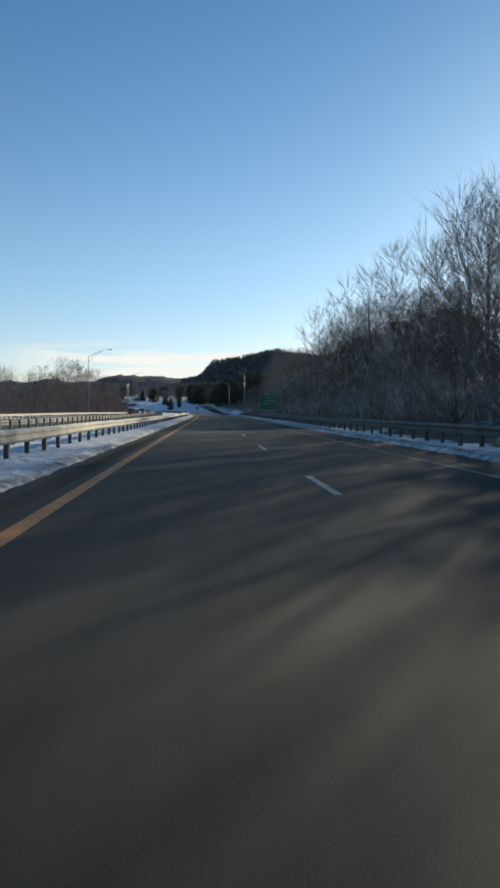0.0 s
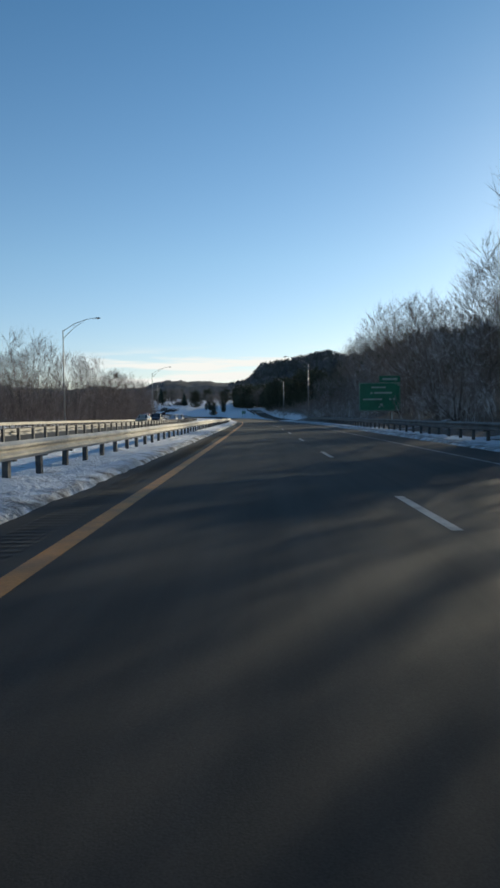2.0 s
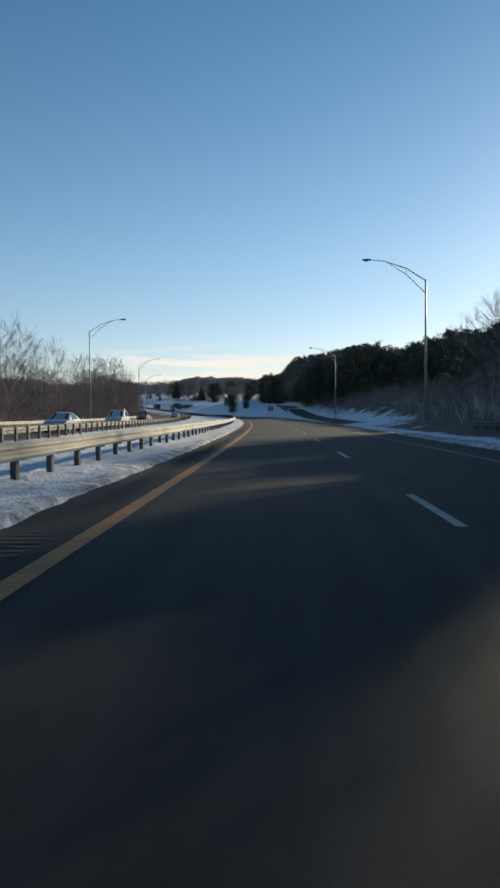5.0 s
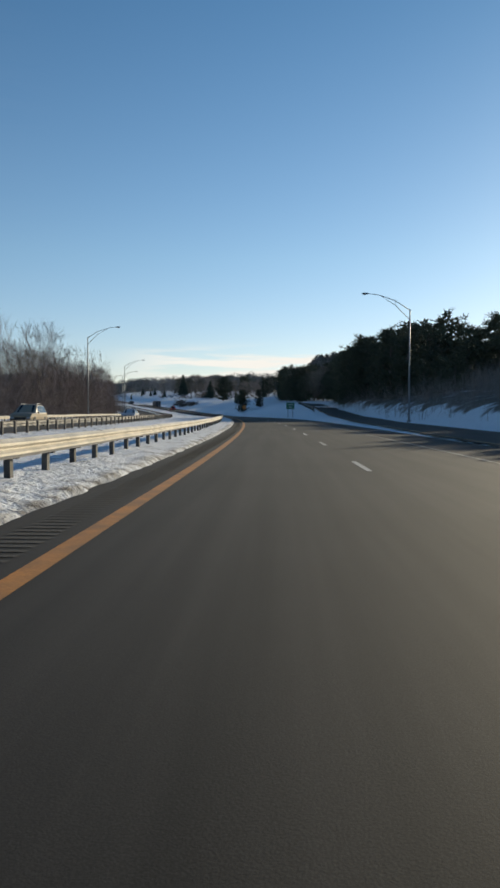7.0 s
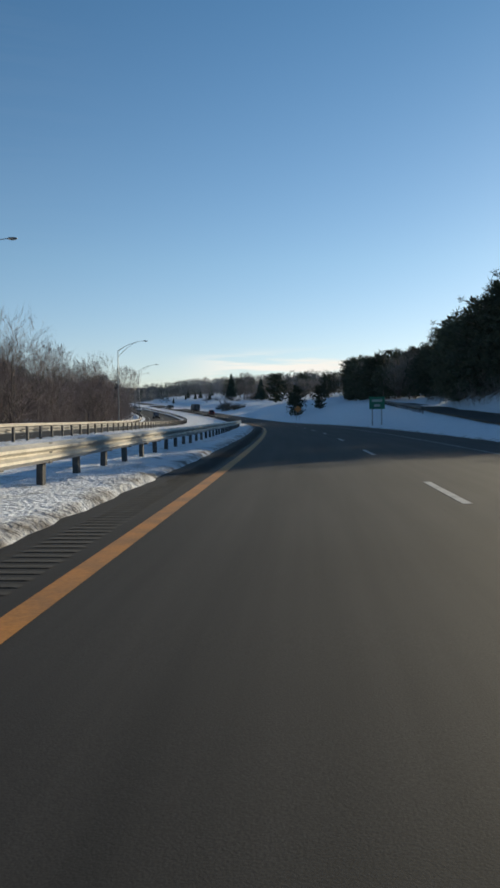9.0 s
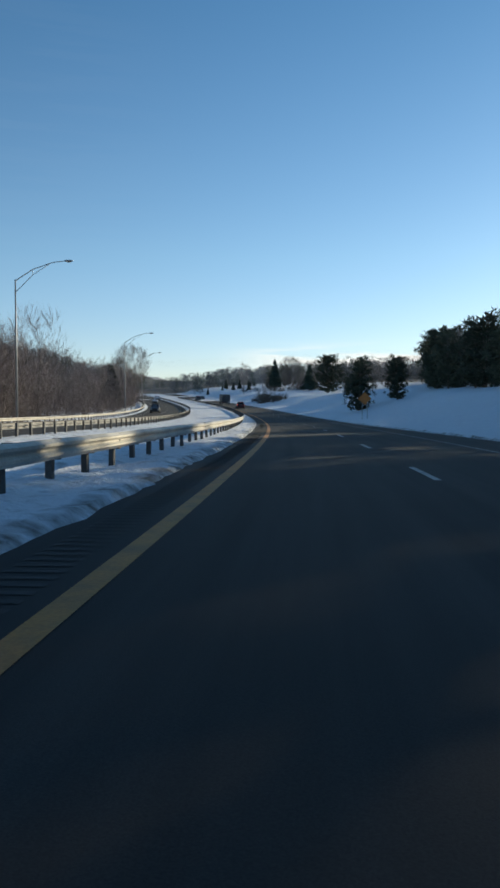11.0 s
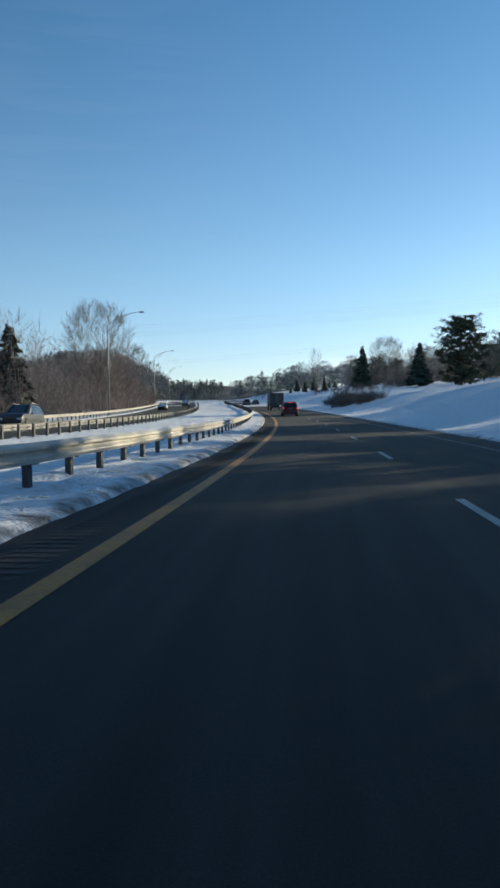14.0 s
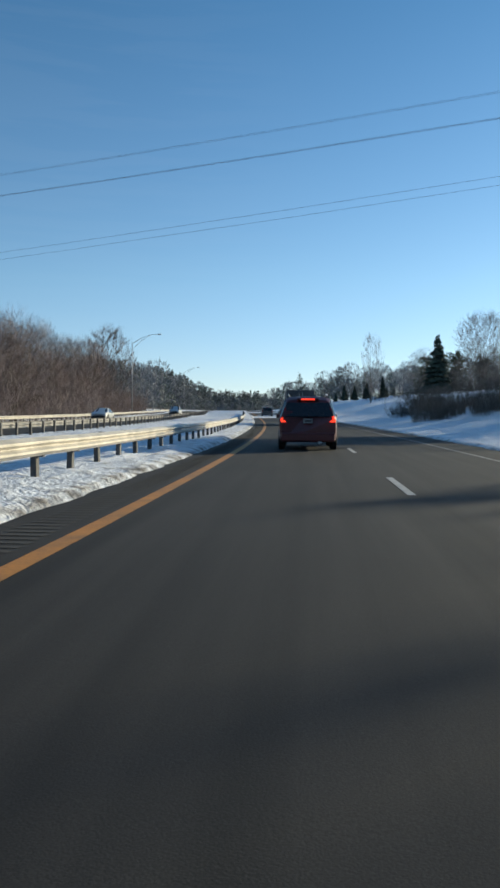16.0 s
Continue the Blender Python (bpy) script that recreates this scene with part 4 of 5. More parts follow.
def low_enough(s, l, h):
    """The height up to which a tree at (s, l) leaves the open stretches of the carriageway in the sun."""
    if l < 6:
        return h
    rel = radians(SUN_AZ - math.degrees(float(road_frame(s - l)[3])))
    for a, b, edge in SUNNY:
        for lane in (-2, 2, 6):
            if a - 2 < s - (l - lane) / math.tan(rel) < b + 2:
                top = (l - max(lane, edge)) / math.sin(rel) * math.tan(radians(SUN_EL))
                h = min(h, max(2.2, top - float(ground_off(s, l))))
    return h


def plant(proto, s, l, h, wide=1.0, sink=0.15, label="", group="", free=False):
    if 200 < s < 460 and 5 < l < float(ramp_mid(s)) + 4.4:
        l = float(ramp_mid(s)) + 4.4 + 0.4 * (l % 3)     # clear of the ramp
    l -= 0.0005 * max(0.0, s - 590) ** 2     # the woods do not follow the straight beyond the bend
    h = h if free else low_enough(s, l, h)
    x, y, z = stand(s, l, sink)
    m = pose(x, y, z, rng.uniform(-2, 2), rng.uniform(-2, 2), rng.uniform(0, 360))
    k = h / 10
    if proto not in used:
        used.add(proto)
        t = proto
        t.matrix_basis = m @ Matrix.Diagonal((k * wide, k * wide, k, 1))
    else:
        t = copy_thing(proto, m)
        t.scale = (k * wide, k * wide, k)
    if label:
        t["label"] = label
    if group:
        t["group"] = group
    return t


# the wooded slope on the right
for k in range(96):
    s_ = rng.uniform(-10, 240)
    l_ = 14 + 26 * rng.random() ** 1.3
    kind, tall, wide = rng.choice(BARE), rng.uniform(8, 12) if l_ < 18 else rng.uniform(10.5, 15), rng.uniform(0.9, 1.2)
    if k % 3 and l_ > 16 and 104 < s_ - 1.6 * l_ < 168:
        rng.uniform(0, 1), rng.uniform(0, 1), rng.uniform(0, 1)     # a gap in the wood
    else:
        plant(kind, s_, l_, tall, wide, group="slope wood")
for k in range(40):
    plant(rng.choice(PALE), -8 + 5.7 * k + rng.uniform(-2, 2), rng.uniform(11.8, 16) + 1.6 * float(smooth(120, 200, 5.7 * k)), rng.uniform(4, 8), rng.uniform(0.9, 1.2), group="slope wood")
for s_, l_, h_ in ((72, 20, 16), (86, 19, 16), (104, 17.5, 15), (60, 23, 16), (48, 18, 15), (118, 22, 15), (128, 25, 14), (158, 33, 14), (176, 18.5, 14.5), (192, 24, 14), (203, 20.5, 13)):
    plant(rng.choice(BARE), s_, l_, h_, 1.1, group="slope wood")
for k in range(34):
    plant(rng.choice(PINE), rng.uniform(198, 240), rng.uniform(25, 46), rng.uniform(9.5, 12), rng.uniform(0.95, 1.2), group="slope wood")
shade = random.Random(77)
for k in range(25):
    s_, l_ = 40 + 7.0 * k + shade.uniform(-3, 3), shade.uniform(20, 36)
    if not 86 < s_ - 1.57 * (l_ - 2) < 120:
        plant(PINE[k % 2], s_, l_, shade.uniform(8, 11), shade.uniform(0.9, 1.2), group="slope wood")
for k in range(110):
    s_ = rng.uniform(225, 455)
    l_ = 24 + 40 * rng.random() ** 1.3 + 9 * (1 - float(smooth(316, 332, s_))) + 0.26 * max(0, s_ - 392)
    plant(rng.choice((MIDPINE if l_ < 31 else PINE) if rng.random() < 0.75 else BARE), s_, l_, rng.uniform(10, 13.5) - 2.0 * float(smooth(415, 435, s_)), rng.uniform(0.95, 1.25), group="slope wood")
for k in range(44):
    s_ = 222 + 5.2 * k + rng.uniform(-2, 2)
    l_ = 23.5 + rng.uniform(0, 3) + 9 * (1 - float(smooth(316, 332, s_))) + 0.26 * max(0, s_ - 392)
    plant(rng.choice(MIDPINE), s_, l_, rng.uniform(10, 13) - 2.0 * float(smooth(415, 435, s_)), rng.uniform(0.95, 1.2), group="slope wood")
for k in range(105):
    s_ = rng.uniform(440, 600)
    l_ = 33 + max(0, s_ - 500) * 0.36 + 34 * rng.random() ** 1.5
    plant(rng.choice(PINE + PINE + BARE), s_, l_, rng.uniform(7, 12) if s_ < 516 else rng.uniform(10.5, 14), rng.uniform(0.9, 1.2), group="bank wood")
# the tall crest of the wood above the exit
crest = random.Random(78)
for k in range(14):
    plant(PINE[k % 2], 335 + 4.4 * k + crest.uniform(-2, 2), crest.uniform(38, 55), crest.uniform(13.5, 16), crest.uniform(1.0, 1.2), group="slope wood")
# firs, pines and shrubs on the open bank
for proto, s_, l_, h_, w_ in ((NEARPINE[0], 574, 29.5, 11.2, 1.5), (NEARPINE[0], 468, 13.0, 7.4, 1.1), (NEARPINE[1], 467, 18.4, 6.0, 1.15), (NEARPINE[1], 525, 22.5, 4.6, 1.0), (NEARPINE[0], 529, 25.5, 5.2, 0.9), (NEARPINE[1], 512, 21.5, 4.4, 1.1), (FIR[1], 610, 33, 9.3, 1.2), (FIR[0], 679, 40.5, 12.6, 1.15), 
                             (PINE[0], 564, 46, 9.5, 1.0), (PINE[0], 700, 52, 10, 1.0)):
    plant(proto, s_, l_, h_, w_, group="bank firs", free=s_ < 580 and l_ < 40)
for k in range(24):
    plant(rng.choice(FIR), 700 + rng.uniform(-22, 60), -8 + 3.2 * k + rng.uniform(-2, 2), rng.uniform(2.6, 5), 1.0, label="small dark fir in a row on the snow", group="bank firs") if k > 9 else None
for k in range(50):
    s_, l_ = rng.uniform(590, 740), rng.uniform(50, 115)
    plant(rng.choice(BARE + BARE + PINE), s_, l_, rng.uniform(7, 12), 1.0, group="bank wood")
for k in range(40):
    s_ = 566 + 3.6 * k + rng.uniform(-2, 2)
    plant(rng.choice(BARE + LEFT), s_, rng.uniform(43, 56), rng.uniform(7, 9.5) if s_ < 645 else rng.uniform(5.5, 8), rng.uniform(0.95, 1.2), group="bank wood")
for s_, l_, h_ in ((648, 46, 11), (690, 42, 11), (622, 38, 9)):
    plant(rng.choice(BARE), s_, l_, h_, 1.1, group="bank wood")
plant(FAN, 640, 34.7, 12.8, 0.95, group="bank wood")
plant(BARE[1], 658, 21.3, 13.0, 0.5, label="tall leafless tree rising above the far woods")
# brush and trees beyond the opposite carriageway
for k in range(190):
    s_ = rng.uniform(70, 690)
    l_ = -28 - 34 * rng.random() ** 1.5
    h_ = rng.uniform(6.5, 10) if rng.random() < 0.6 else rng.uniform(10, 14.5)
    plant(rng.choice(LEFT), s_, l_, h_ * (0.5 + 0.5 * float(smooth(118, 150, s_))), rng.uniform(0.9, 1.25), group="left wood")
for s_, l_, h_ in ((157, -28.5, 10.3), (162, -31, 10), (172, -29, 9.5), (180, -32, 12), (190, -29.5, 12.5), (196, -31, 13), (203, -29.5, 13), (209, -31, 12), (214, -29.5, 11), (140, -29, 7.5), (120, -30, 5.5), (100, -31, 5), (229, -31, 8.5), (338, -30, 14.5), (345, -31.5, 15), (352, -30, 12.5), (458, -31, 15.5), (462, -34, 14), (574, -32, 12), (655, -33, 13), (600, -30, 12.5), (618, -31, 13), (588, -33, 11)):
    plant(rng.choice(LEFT[1:] if h_ > 12 else LEFT), s_, l_, h_, 0.95, group="left wood")
plant(FAN, 570, -26.4, 17.6, 0.82, group="left wood")
plant(BROWN, 664, -27.6, 17.3, 1.4, group="left wood")
plant(BROWN, 652, -32.5, 11.5, 1.1, group="left wood")
for k in range(46):
    s_ = rng.uniform(318, 452)
    plant(rng.choice(LEFT), s_, -28.2 - 8 * rng.random(), rng.uniform(9, 12.5), rng.uniform(0.95, 1.2), group="left wood")
plant(BROWN, 229, -29, 11.8, 1.35, label="dense frosted brown tree with a cone-shaped crown", group="left wood")
for s_, l_, h_ in ((538, -30.5, 10.8),):
    plant(FIR[1], s_, l_, h_, 1.15, label="dark spruce among leafless brush", group="left wood")
for k in range(26):
    plant(rng.choice(LEFT), 596 + 2.6 * k + rng.uniform(-2, 2), -28 - 8 * rng.random(), rng.uniform(10.5, 14), rng.uniform(0.95, 1.2), group="left wood")

# the pines that shade the road past the exit
for k in range(24):
    plant(BARE[k % 3] if k % 4 == 2 or (k > 13 and k % 2) else PINE[k % 2], 428 + 3.3 * k + rng.uniform(-1, 1), rng.uniform(34, 42), rng.uniform(8.2, 12.6), rng.uniform(0.9, 1.25), group="bank wood")

# the dense corner of the left wood
for s_, l_, h_, w_ in ((659, -30, 14, 1.3), (668, -31, 12, 1.3), (675, -29, 10, 1.3), (640, -30, 9.5, 1.3), (630, -31.5, 9, 1.4), (620, -30, 9.5, 1.3), (611, -31.5, 10, 1.3), (602, -30.5, 10, 1.4)):
    plant(BROWN, s_, l_, h_, w_, group="left wood")

# thickets: undergrowth that nobody could count
def thicket(name, seed, count, place, hmin, hmax, material, label, stems=16):
    r = random.Random(seed)
    v, f = [], []
    for _ in range(count):
        s_, l_ = place(r)
        p = Vector(stand(s_, l_, 0.1))
        h_ = r.uniform(hmin, hmax)
        for _ in range(stems):
            d = split_dir(r, Vector((0, 0, 1)), r.uniform(0.05, 0.6))
            q = p + Vector((r.uniform(-1, 1), r.uniform(-1, 1), 0)) * 0.5 * h_
            ln = h_ * r.uniform(0.5, 1.0)
            blade(r, v, f, q, d, ln, 0.012)
            for _ in range(9):
                sliver(r, v, f, q + d * ln * r.uniform(0.2, 0.9), split_dir(r, d, r.uniform(0.3, 0.9)), ln * r.uniform(0.15, 0.4), 0.009)
    ob = obj(name, v, f, material)
    return tagged(ob, label, "brush", kind="stuff")


thicket("undergrowth", 31, 520, lambda r: (r.uniform(-12, 236), 12.9 + 20 * r.random() ** 1.5), 1.6, 4.2, M_TWIG, "grey-brown leafless undergrowth on the slope")
thicket("frosted_undergrowth", 32, 230, lambda r: (r.uniform(-12, 225), 12.3 + 5 * r.random() ** 1.5), 1.2, 3.0, M_TWIGPALE, "frosted leafless bushes behind the guardrail")
thicket("slope_brush", 33, 380, lambda r: (lambda a: (a, float(ramp_mid(a)) + 4.0 + 22 * r.random() ** 1.5))(r.uniform(236, 425)), 1.2, 4.0, M_TWIG, "dark brush under the pines")
thicket("brush", 34, 1300, lambda r: (r.uniform(60, 700), -27.3 - 26 * r.random() ** 1.6), 2.0, 6.8, M_TWIGRED, "reddish-brown brush beyond the opposite carriageway")
thicket("russet_brush", 36, 26, lambda r: (r.uniform(618, 636), 33 + 5 * r.random()), 2.0, 4.2, M_RUSTTWIG, "russet leafless bushes beside the spruce", 26)
thicket("russet_thicket", 37, 60, lambda r: (r.uniform(645, 690), -26.6 - 8 * r.random() ** 1.4), 3.0, 7.0, M_RUSTTWIG, "dense reddish-brown brush at the foot of the tall trees")
thicket("tall_brush", 38, 240, lambda r: (r.uniform(560, 690), -27.4 - 8 * r.random() ** 1.4), 3.0, 7.4, M_TWIGRED, "dense tall brush beyond the opposite carriageway")
thicket("bank_brush", 35, 150, lambda r: (lambda c: (c[0] + r.gauss(0, 2.4), max(10.4, c[1] + r.gauss(0, 1.0))))(r.choice(((574, 14.5), (581, 12.6), (586, 15.0), (596, 13.0), (603, 16.0)))) if r.random() < 0.6 else (r.uniform(612, 682), 20 + 17 * r.random()), 0.7, 2.5, M_DARKBRUSH, "dark leafless bushes on the snow bank", 30)


# the far woods
def far_wood(name, seed, count, place, label, ever=0.35, clumps=46, tall=(8, 13)):
    r = random.Random(seed)
    v, f, v2, f2 = [], [], [], []
    for _ in range(count):
        s_, l_ = place(r)
        x, y, _ = spot(s_, l_)
        dd = math.hypot(x, y - 300)
        z = world_z(s_, l_)
        if dd > 900:
            k = min((dd - 900) / 2400, 1)
            z += max(-5, 30 * k * (0.75 + 0.9 * noise.fractal((x * 0.0011, y * 0.0011, 7.3), 1.0, 2.0, 4)))
        p = Vector((x, y, z - 0.4))
        green = r.random() < ever
        vv, ff = (v2, f2) if green else (v, f)
        h_ = r.uniform(*tall)
        tube_data([p, p + Vector((0, 0, h_ * 0.8))], [0.11, 0.03], 3, vv, ff)
        w = h_ * (0.27 if green else 0.36)
        mid = p + Vector((0, 0, h_ * (0.4 if green else 0.15)))
        for _ in range(22 if green else 20):
            c = p + Vector((r.gauss(0, 0.35) * w, r.gauss(0, 0.35) * w, h_ * r.uniform(0.12, 0.75)))
            d = split_dir(r, Vector((0, 0, 1)), r.uniform(0.2, 1.5))
            u = split_dir(r, d, 1.57) * h_ * (0.034 if green else 0.022)
            b = len(vv)
            vv += [tuple(c + u), tuple(c - u), tuple(c + d * h_ * 0.13)]
            ff.append((b, b + 1, b + 2))
        tier = [(r.uniform(0.05, 0.97), r.uniform(0, 6.28)) for _ in range(5)]
        for i in range(clumps * (1 if green else 2)):
            a = r.uniform(0, 6.28)
            if green:
                t0 = r.uniform(0.05, 0.97)
                if i % 3 == 0:
                    t0, a = r.choice(tier)
                    a += r.gauss(0, 0.5)
                k = w * min(1.0, 1.4 * (1.02 - t0)) * r.random() ** 0.5
                sz, loose = h_ * r.uniform(0.035, 0.06), 1.0
                wd = sz * 0.30
            else:
                # fine twigs that fan out and up through an egg-shaped crown
                t0 = 0.2 + 0.78 * r.random() ** 0.8
                k = w * math.sqrt(max(0.04, 1 - ((t0 - 0.58) / 0.43) ** 2)) * (0.2 + 0.8 * r.random() ** 0.6)
                sz, loose = h_ * r.uniform(0.06, 0.12), 0.38
                wd = sz * 0.07
            c = p + Vector((math.cos(a) * k, math.sin(a) * k, t0 * h_))
            d = ((c - mid).normalized() + Vector((r.uniform(-1, 1), r.uniform(-1, 1), r.uniform(-0.7, 0.7))) * loose).normalized()
            u = split_dir(r, d, 1.57)
            b = len(vv)
            vv += [tuple(c + u * wd), tuple(c - u * wd), tuple(c + d * sz)]
            ff.append((b, b + 1, b + 2))
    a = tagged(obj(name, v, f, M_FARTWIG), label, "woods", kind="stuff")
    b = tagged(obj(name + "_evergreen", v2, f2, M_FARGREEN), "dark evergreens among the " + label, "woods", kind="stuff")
    return a, b


def far_end(a, b):
    """Places across the far end, between two distances from our lane."""
    return lambda r: (735 + 190 * r.random() ** 1.5, r.uniform(a, b))


far_wood("far_wood", 41, 540, far_end(-330, -29), "leafless woods across the far end of the highway", 0.36, 190, (11, 16.5))
far_wood("far_wood", 45, 460, far_end(11, 260), "leafless woods beyond the snow bank", 0.3, 190, (7.5, 11.5))
far_wood("far_wood", 42, 1300, lambda r: (r.uniform(1000, 1700), r.uniform(-600, 700)), "distant woods on the rising ground", 0.4, 32)
far_wood("far_wood", 43, 420, lambda r: (r.uniform(420, 760), r.uniform(70, 260)), "woods behind the snow bank", 0.4, 110)
far_wood("far_wood", 44, 700, lambda r: (r.uniform(150, 760), -60 - 240 * r.random() ** 1.3), "leafless woods far beyond the opposite carriageway", 0.15, 90)


# wooded hills and a snowy ridge that close the view, haze in their colours
def ridge_height(az, seed, crest, knoll, shoulder):
    """Height of a ridge's crest at the azimuth az, in radians."""
    wide = 0.72 + 0.55 * noise.fractal((az * 3.1 + seed, seed * 1.7, 0.4), 0.9, 2.0, 5)
    wide += knoll * math.exp(-((math.degrees(az) + 27.0) / 4.2) ** 2)
    return crest * (wide + shoulder * (0.7 * float(smooth(1.7, 3.6, math.degrees(az))) + 0.3 * float(smooth(3.6, 9.0, math.degrees(az)))))


def ridge(name, radius, az0, az1, low, crest, rough_, seed, material, label, knoll=0.0, shoulder=0.0):
    n, rows_ = 520, 7
    v, f = [], []
    for i in range(n):
        az = radians(az0 + (az1 - az0) * i / (n - 1))
        top = ridge_height(az, seed, crest, knoll, shoulder)
        for j in range(rows_):
            t = j / (rows_ - 1)
            rr = radius * (1 + 0.22 * t)
            z = low + (top - low) * math.sin(t * math.pi / 2)
            z += rough_ * t * (noise.noise((i * 0.61, j * 0.9, seed)) + 0.7 * noise.noise((i * 1.9, j * 2.1, seed + 5)))
            v.append((-60 + rr * math.sin(az), 300 + rr * math.cos(az), z))
    for i in range(n - 1):
        for j in range(rows_ - 1):
            a = i * rows_ + j
            f.append((a, a + 1, a + rows_ + 1, a + rows_))
    return tagged(obj(name, v, f, material, smooth_shade=True), label, "hills", kind="structure")


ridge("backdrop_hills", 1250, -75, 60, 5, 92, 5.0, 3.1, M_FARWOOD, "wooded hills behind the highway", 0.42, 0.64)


# the trees that clothe the hill to the right of the road
def hill_wood(seed, count, az0, az1):
    r = random.Random(seed)
    v, f, v2, f2 = [], [], [], []
    for _ in range(count):
        az, t = radians(r.uniform(az0, az1)), 1 - 0.75 * r.random() ** 1.6
        rr = 1250 * (1 + 0.22 * t)
        z = 5 + (ridge_height(az, 3.1, 92, 0.42, 0.64) - 5) * math.sin(t * math.pi / 2)
        p = Vector((-60 + rr * math.sin(az), 300 + rr * math.cos(az), z - 2))
        green = r.random() < 0.55
        vv, ff = (v2, f2) if green else (v, f)
        h_ = r.uniform(11, 20)
        w = h_ * (0.24 if green else 0.34)
        tube_data([p, p + Vector((0, 0, h_ * 0.8))], [0.3, 0.1], 3, vv, ff)
        for _ in range(26):
            u = r.random()
            k = w * (1.05 - u if green else math.sqrt(max(0.05, 1 - (2 * u - 0.9) ** 2))) * r.uniform(0.3, 1.0)
            a = r.uniform(0, 6.28)
            c = p + Vector((math.cos(a) * k, math.sin(a) * k, h_ * (0.12 + 0.86 * u)))
            d = split_dir(r, Vector((0, 0, 1)), r.uniform(0.2, 1.4))
            q = split_dir(r, d, 1.57) * h_ * r.uniform(0.04, 0.075)
            b = len(vv)
            vv += [tuple(c + q), tuple(c - q), tuple(c + d * h_ * r.uniform(0.09, 0.17))]
            ff.append((b, b + 1, b + 2))
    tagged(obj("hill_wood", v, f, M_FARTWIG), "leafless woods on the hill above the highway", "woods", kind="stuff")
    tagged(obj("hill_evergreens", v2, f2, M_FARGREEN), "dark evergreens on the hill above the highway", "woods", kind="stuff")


hill_wood(51, 2600, 0.5, 17)
hill_wood(52, 1100, -35, -18)
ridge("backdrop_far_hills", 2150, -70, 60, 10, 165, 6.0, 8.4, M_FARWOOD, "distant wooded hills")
ridge("backdrop_ridge", 3300, -60, 55, 20, 235, 7.0, 5.2, M_PEAK, "snow-dusted mountain ridge on the horizon, paled by haze")


# ---- vehicles ----
SHAPES = {
    # per station from tail to nose: y at the belt, y at the roof, belt height, roof height, half width at the belt, half width at the roof
    "suv": [(-2.28, -1.98, 1.04, 1.60, 0.88, 0.64), (-2.10, -1.72, 1.07, 1.70, 0.925, 0.70), (-0.6, -0.6, 1.04, 1.73, 0.93, 0.71),
            (0.62, 0.10, 1.02, 1.70, 0.92, 0.69), (1.12, 1.06, 1.02, 1.07, 0.90, 0.76), (2.05, 2.05, 0.95, 1.00, 0.88, 0.70), (2.32, 2.32, 0.74, 0.80, 0.80, 0.62)],
    "sedan": [(-2.32, -2.30, 0.86, 0.93, 0.84, 0.68), (-1.75, -1.60, 0.93, 1.00, 0.90, 0.72), (-1.35, -0.75, 0.92, 1.42, 0.90, 0.62), (-0.2, -0.2, 0.90, 1.46, 0.91, 0.63),
              (0.75, 0.20, 0.88, 1.40, 0.90, 0.61), (1.25, 1.18, 0.88, 0.93, 0.88, 0.72), (2.05, 2.05, 0.80, 0.84, 0.86, 0.68), (2.38, 2.38, 0.62, 0.66, 0.76, 0.6)],
    "pickup": [(-2.75, -2.75, 1.02, 1.04, 0.92, 0.86), (-0.78, -0.78, 1.04, 1.06, 0.95, 0.88), (-0.72, -0.60, 1.05, 1.78, 0.95, 0.72), (0.1, 0.1, 1.05, 1.83, 0.95, 0.73),
               (1.05, 0.55, 1.04, 1.76, 0.95, 0.71), (1.45, 1.40, 1.05, 1.10, 0.94, 0.80), (2.4, 2.4, 1.02, 1.07, 0.93, 0.76), (2.72, 2.72, 0.85, 0.9, 0.88, 0.7)],
}


def wheel_mesh():
    bm = bmesh.new()
    prof = [(0.20, -0.10), (0.31, -0.115), (0.345, -0.08), (0.35, 0.0), (0.345, 0.08), (0.31, 0.115), (0.20, 0.10)]
    n = 20
    ring = [[bm.verts.new((x_, r_ * math.cos(2 * math.pi * k / n), r_ * math.sin(2 * math.pi * k / n))) for r_, x_ in prof] for k in range(n)]
    for k in range(n):
        for j in range(len(prof) - 1):
            bm.faces.new((ring[k][j], ring[k][j + 1], ring[(k + 1) % n][j + 1], ring[(k + 1) % n][j]))
    tyre = bpy.data.meshes.new("tyre")
    bm.to_mesh(tyre)
    bm.free()
    tyre.materials.append(M_TYRE)
    tyre.shade_smooth()
    bm = bmesh.new()
    bmesh.ops.create_cone(bm, cap_ends=True, segments=18, radius1=0.205, radius2=0.205, depth=0.12, matrix=pose(0, 0, 0, 0, 90, 0))
    for k in range(5):
        bmesh.ops.create_cube(bm, size=1, matrix=pose(0, 0, 0, 72 * k, 0, 0) @ pose(0, 0, 0.11) @ Matrix.Diagonal((0.19, 0.05, 0.18, 1)))
    rim = bpy.data.meshes.new("rim")
    bm.to_mesh(rim)
    bm.free()
    rim.materials.append(M_RIM)
    return tyre, rim


TYRE, RIM = wheel_mesh()


def add_wheel(g, x, y, r=0.35):
    w = new("wheel", TYRE)
    w.name = "wheel"
    w.parent = g
    w.matrix_basis = pose(x, y, r) @ Matrix.Diagonal((1, r / 0.35, r / 0.35, 1))
    q = new("rim", RIM)
    q.parent = w
    return w


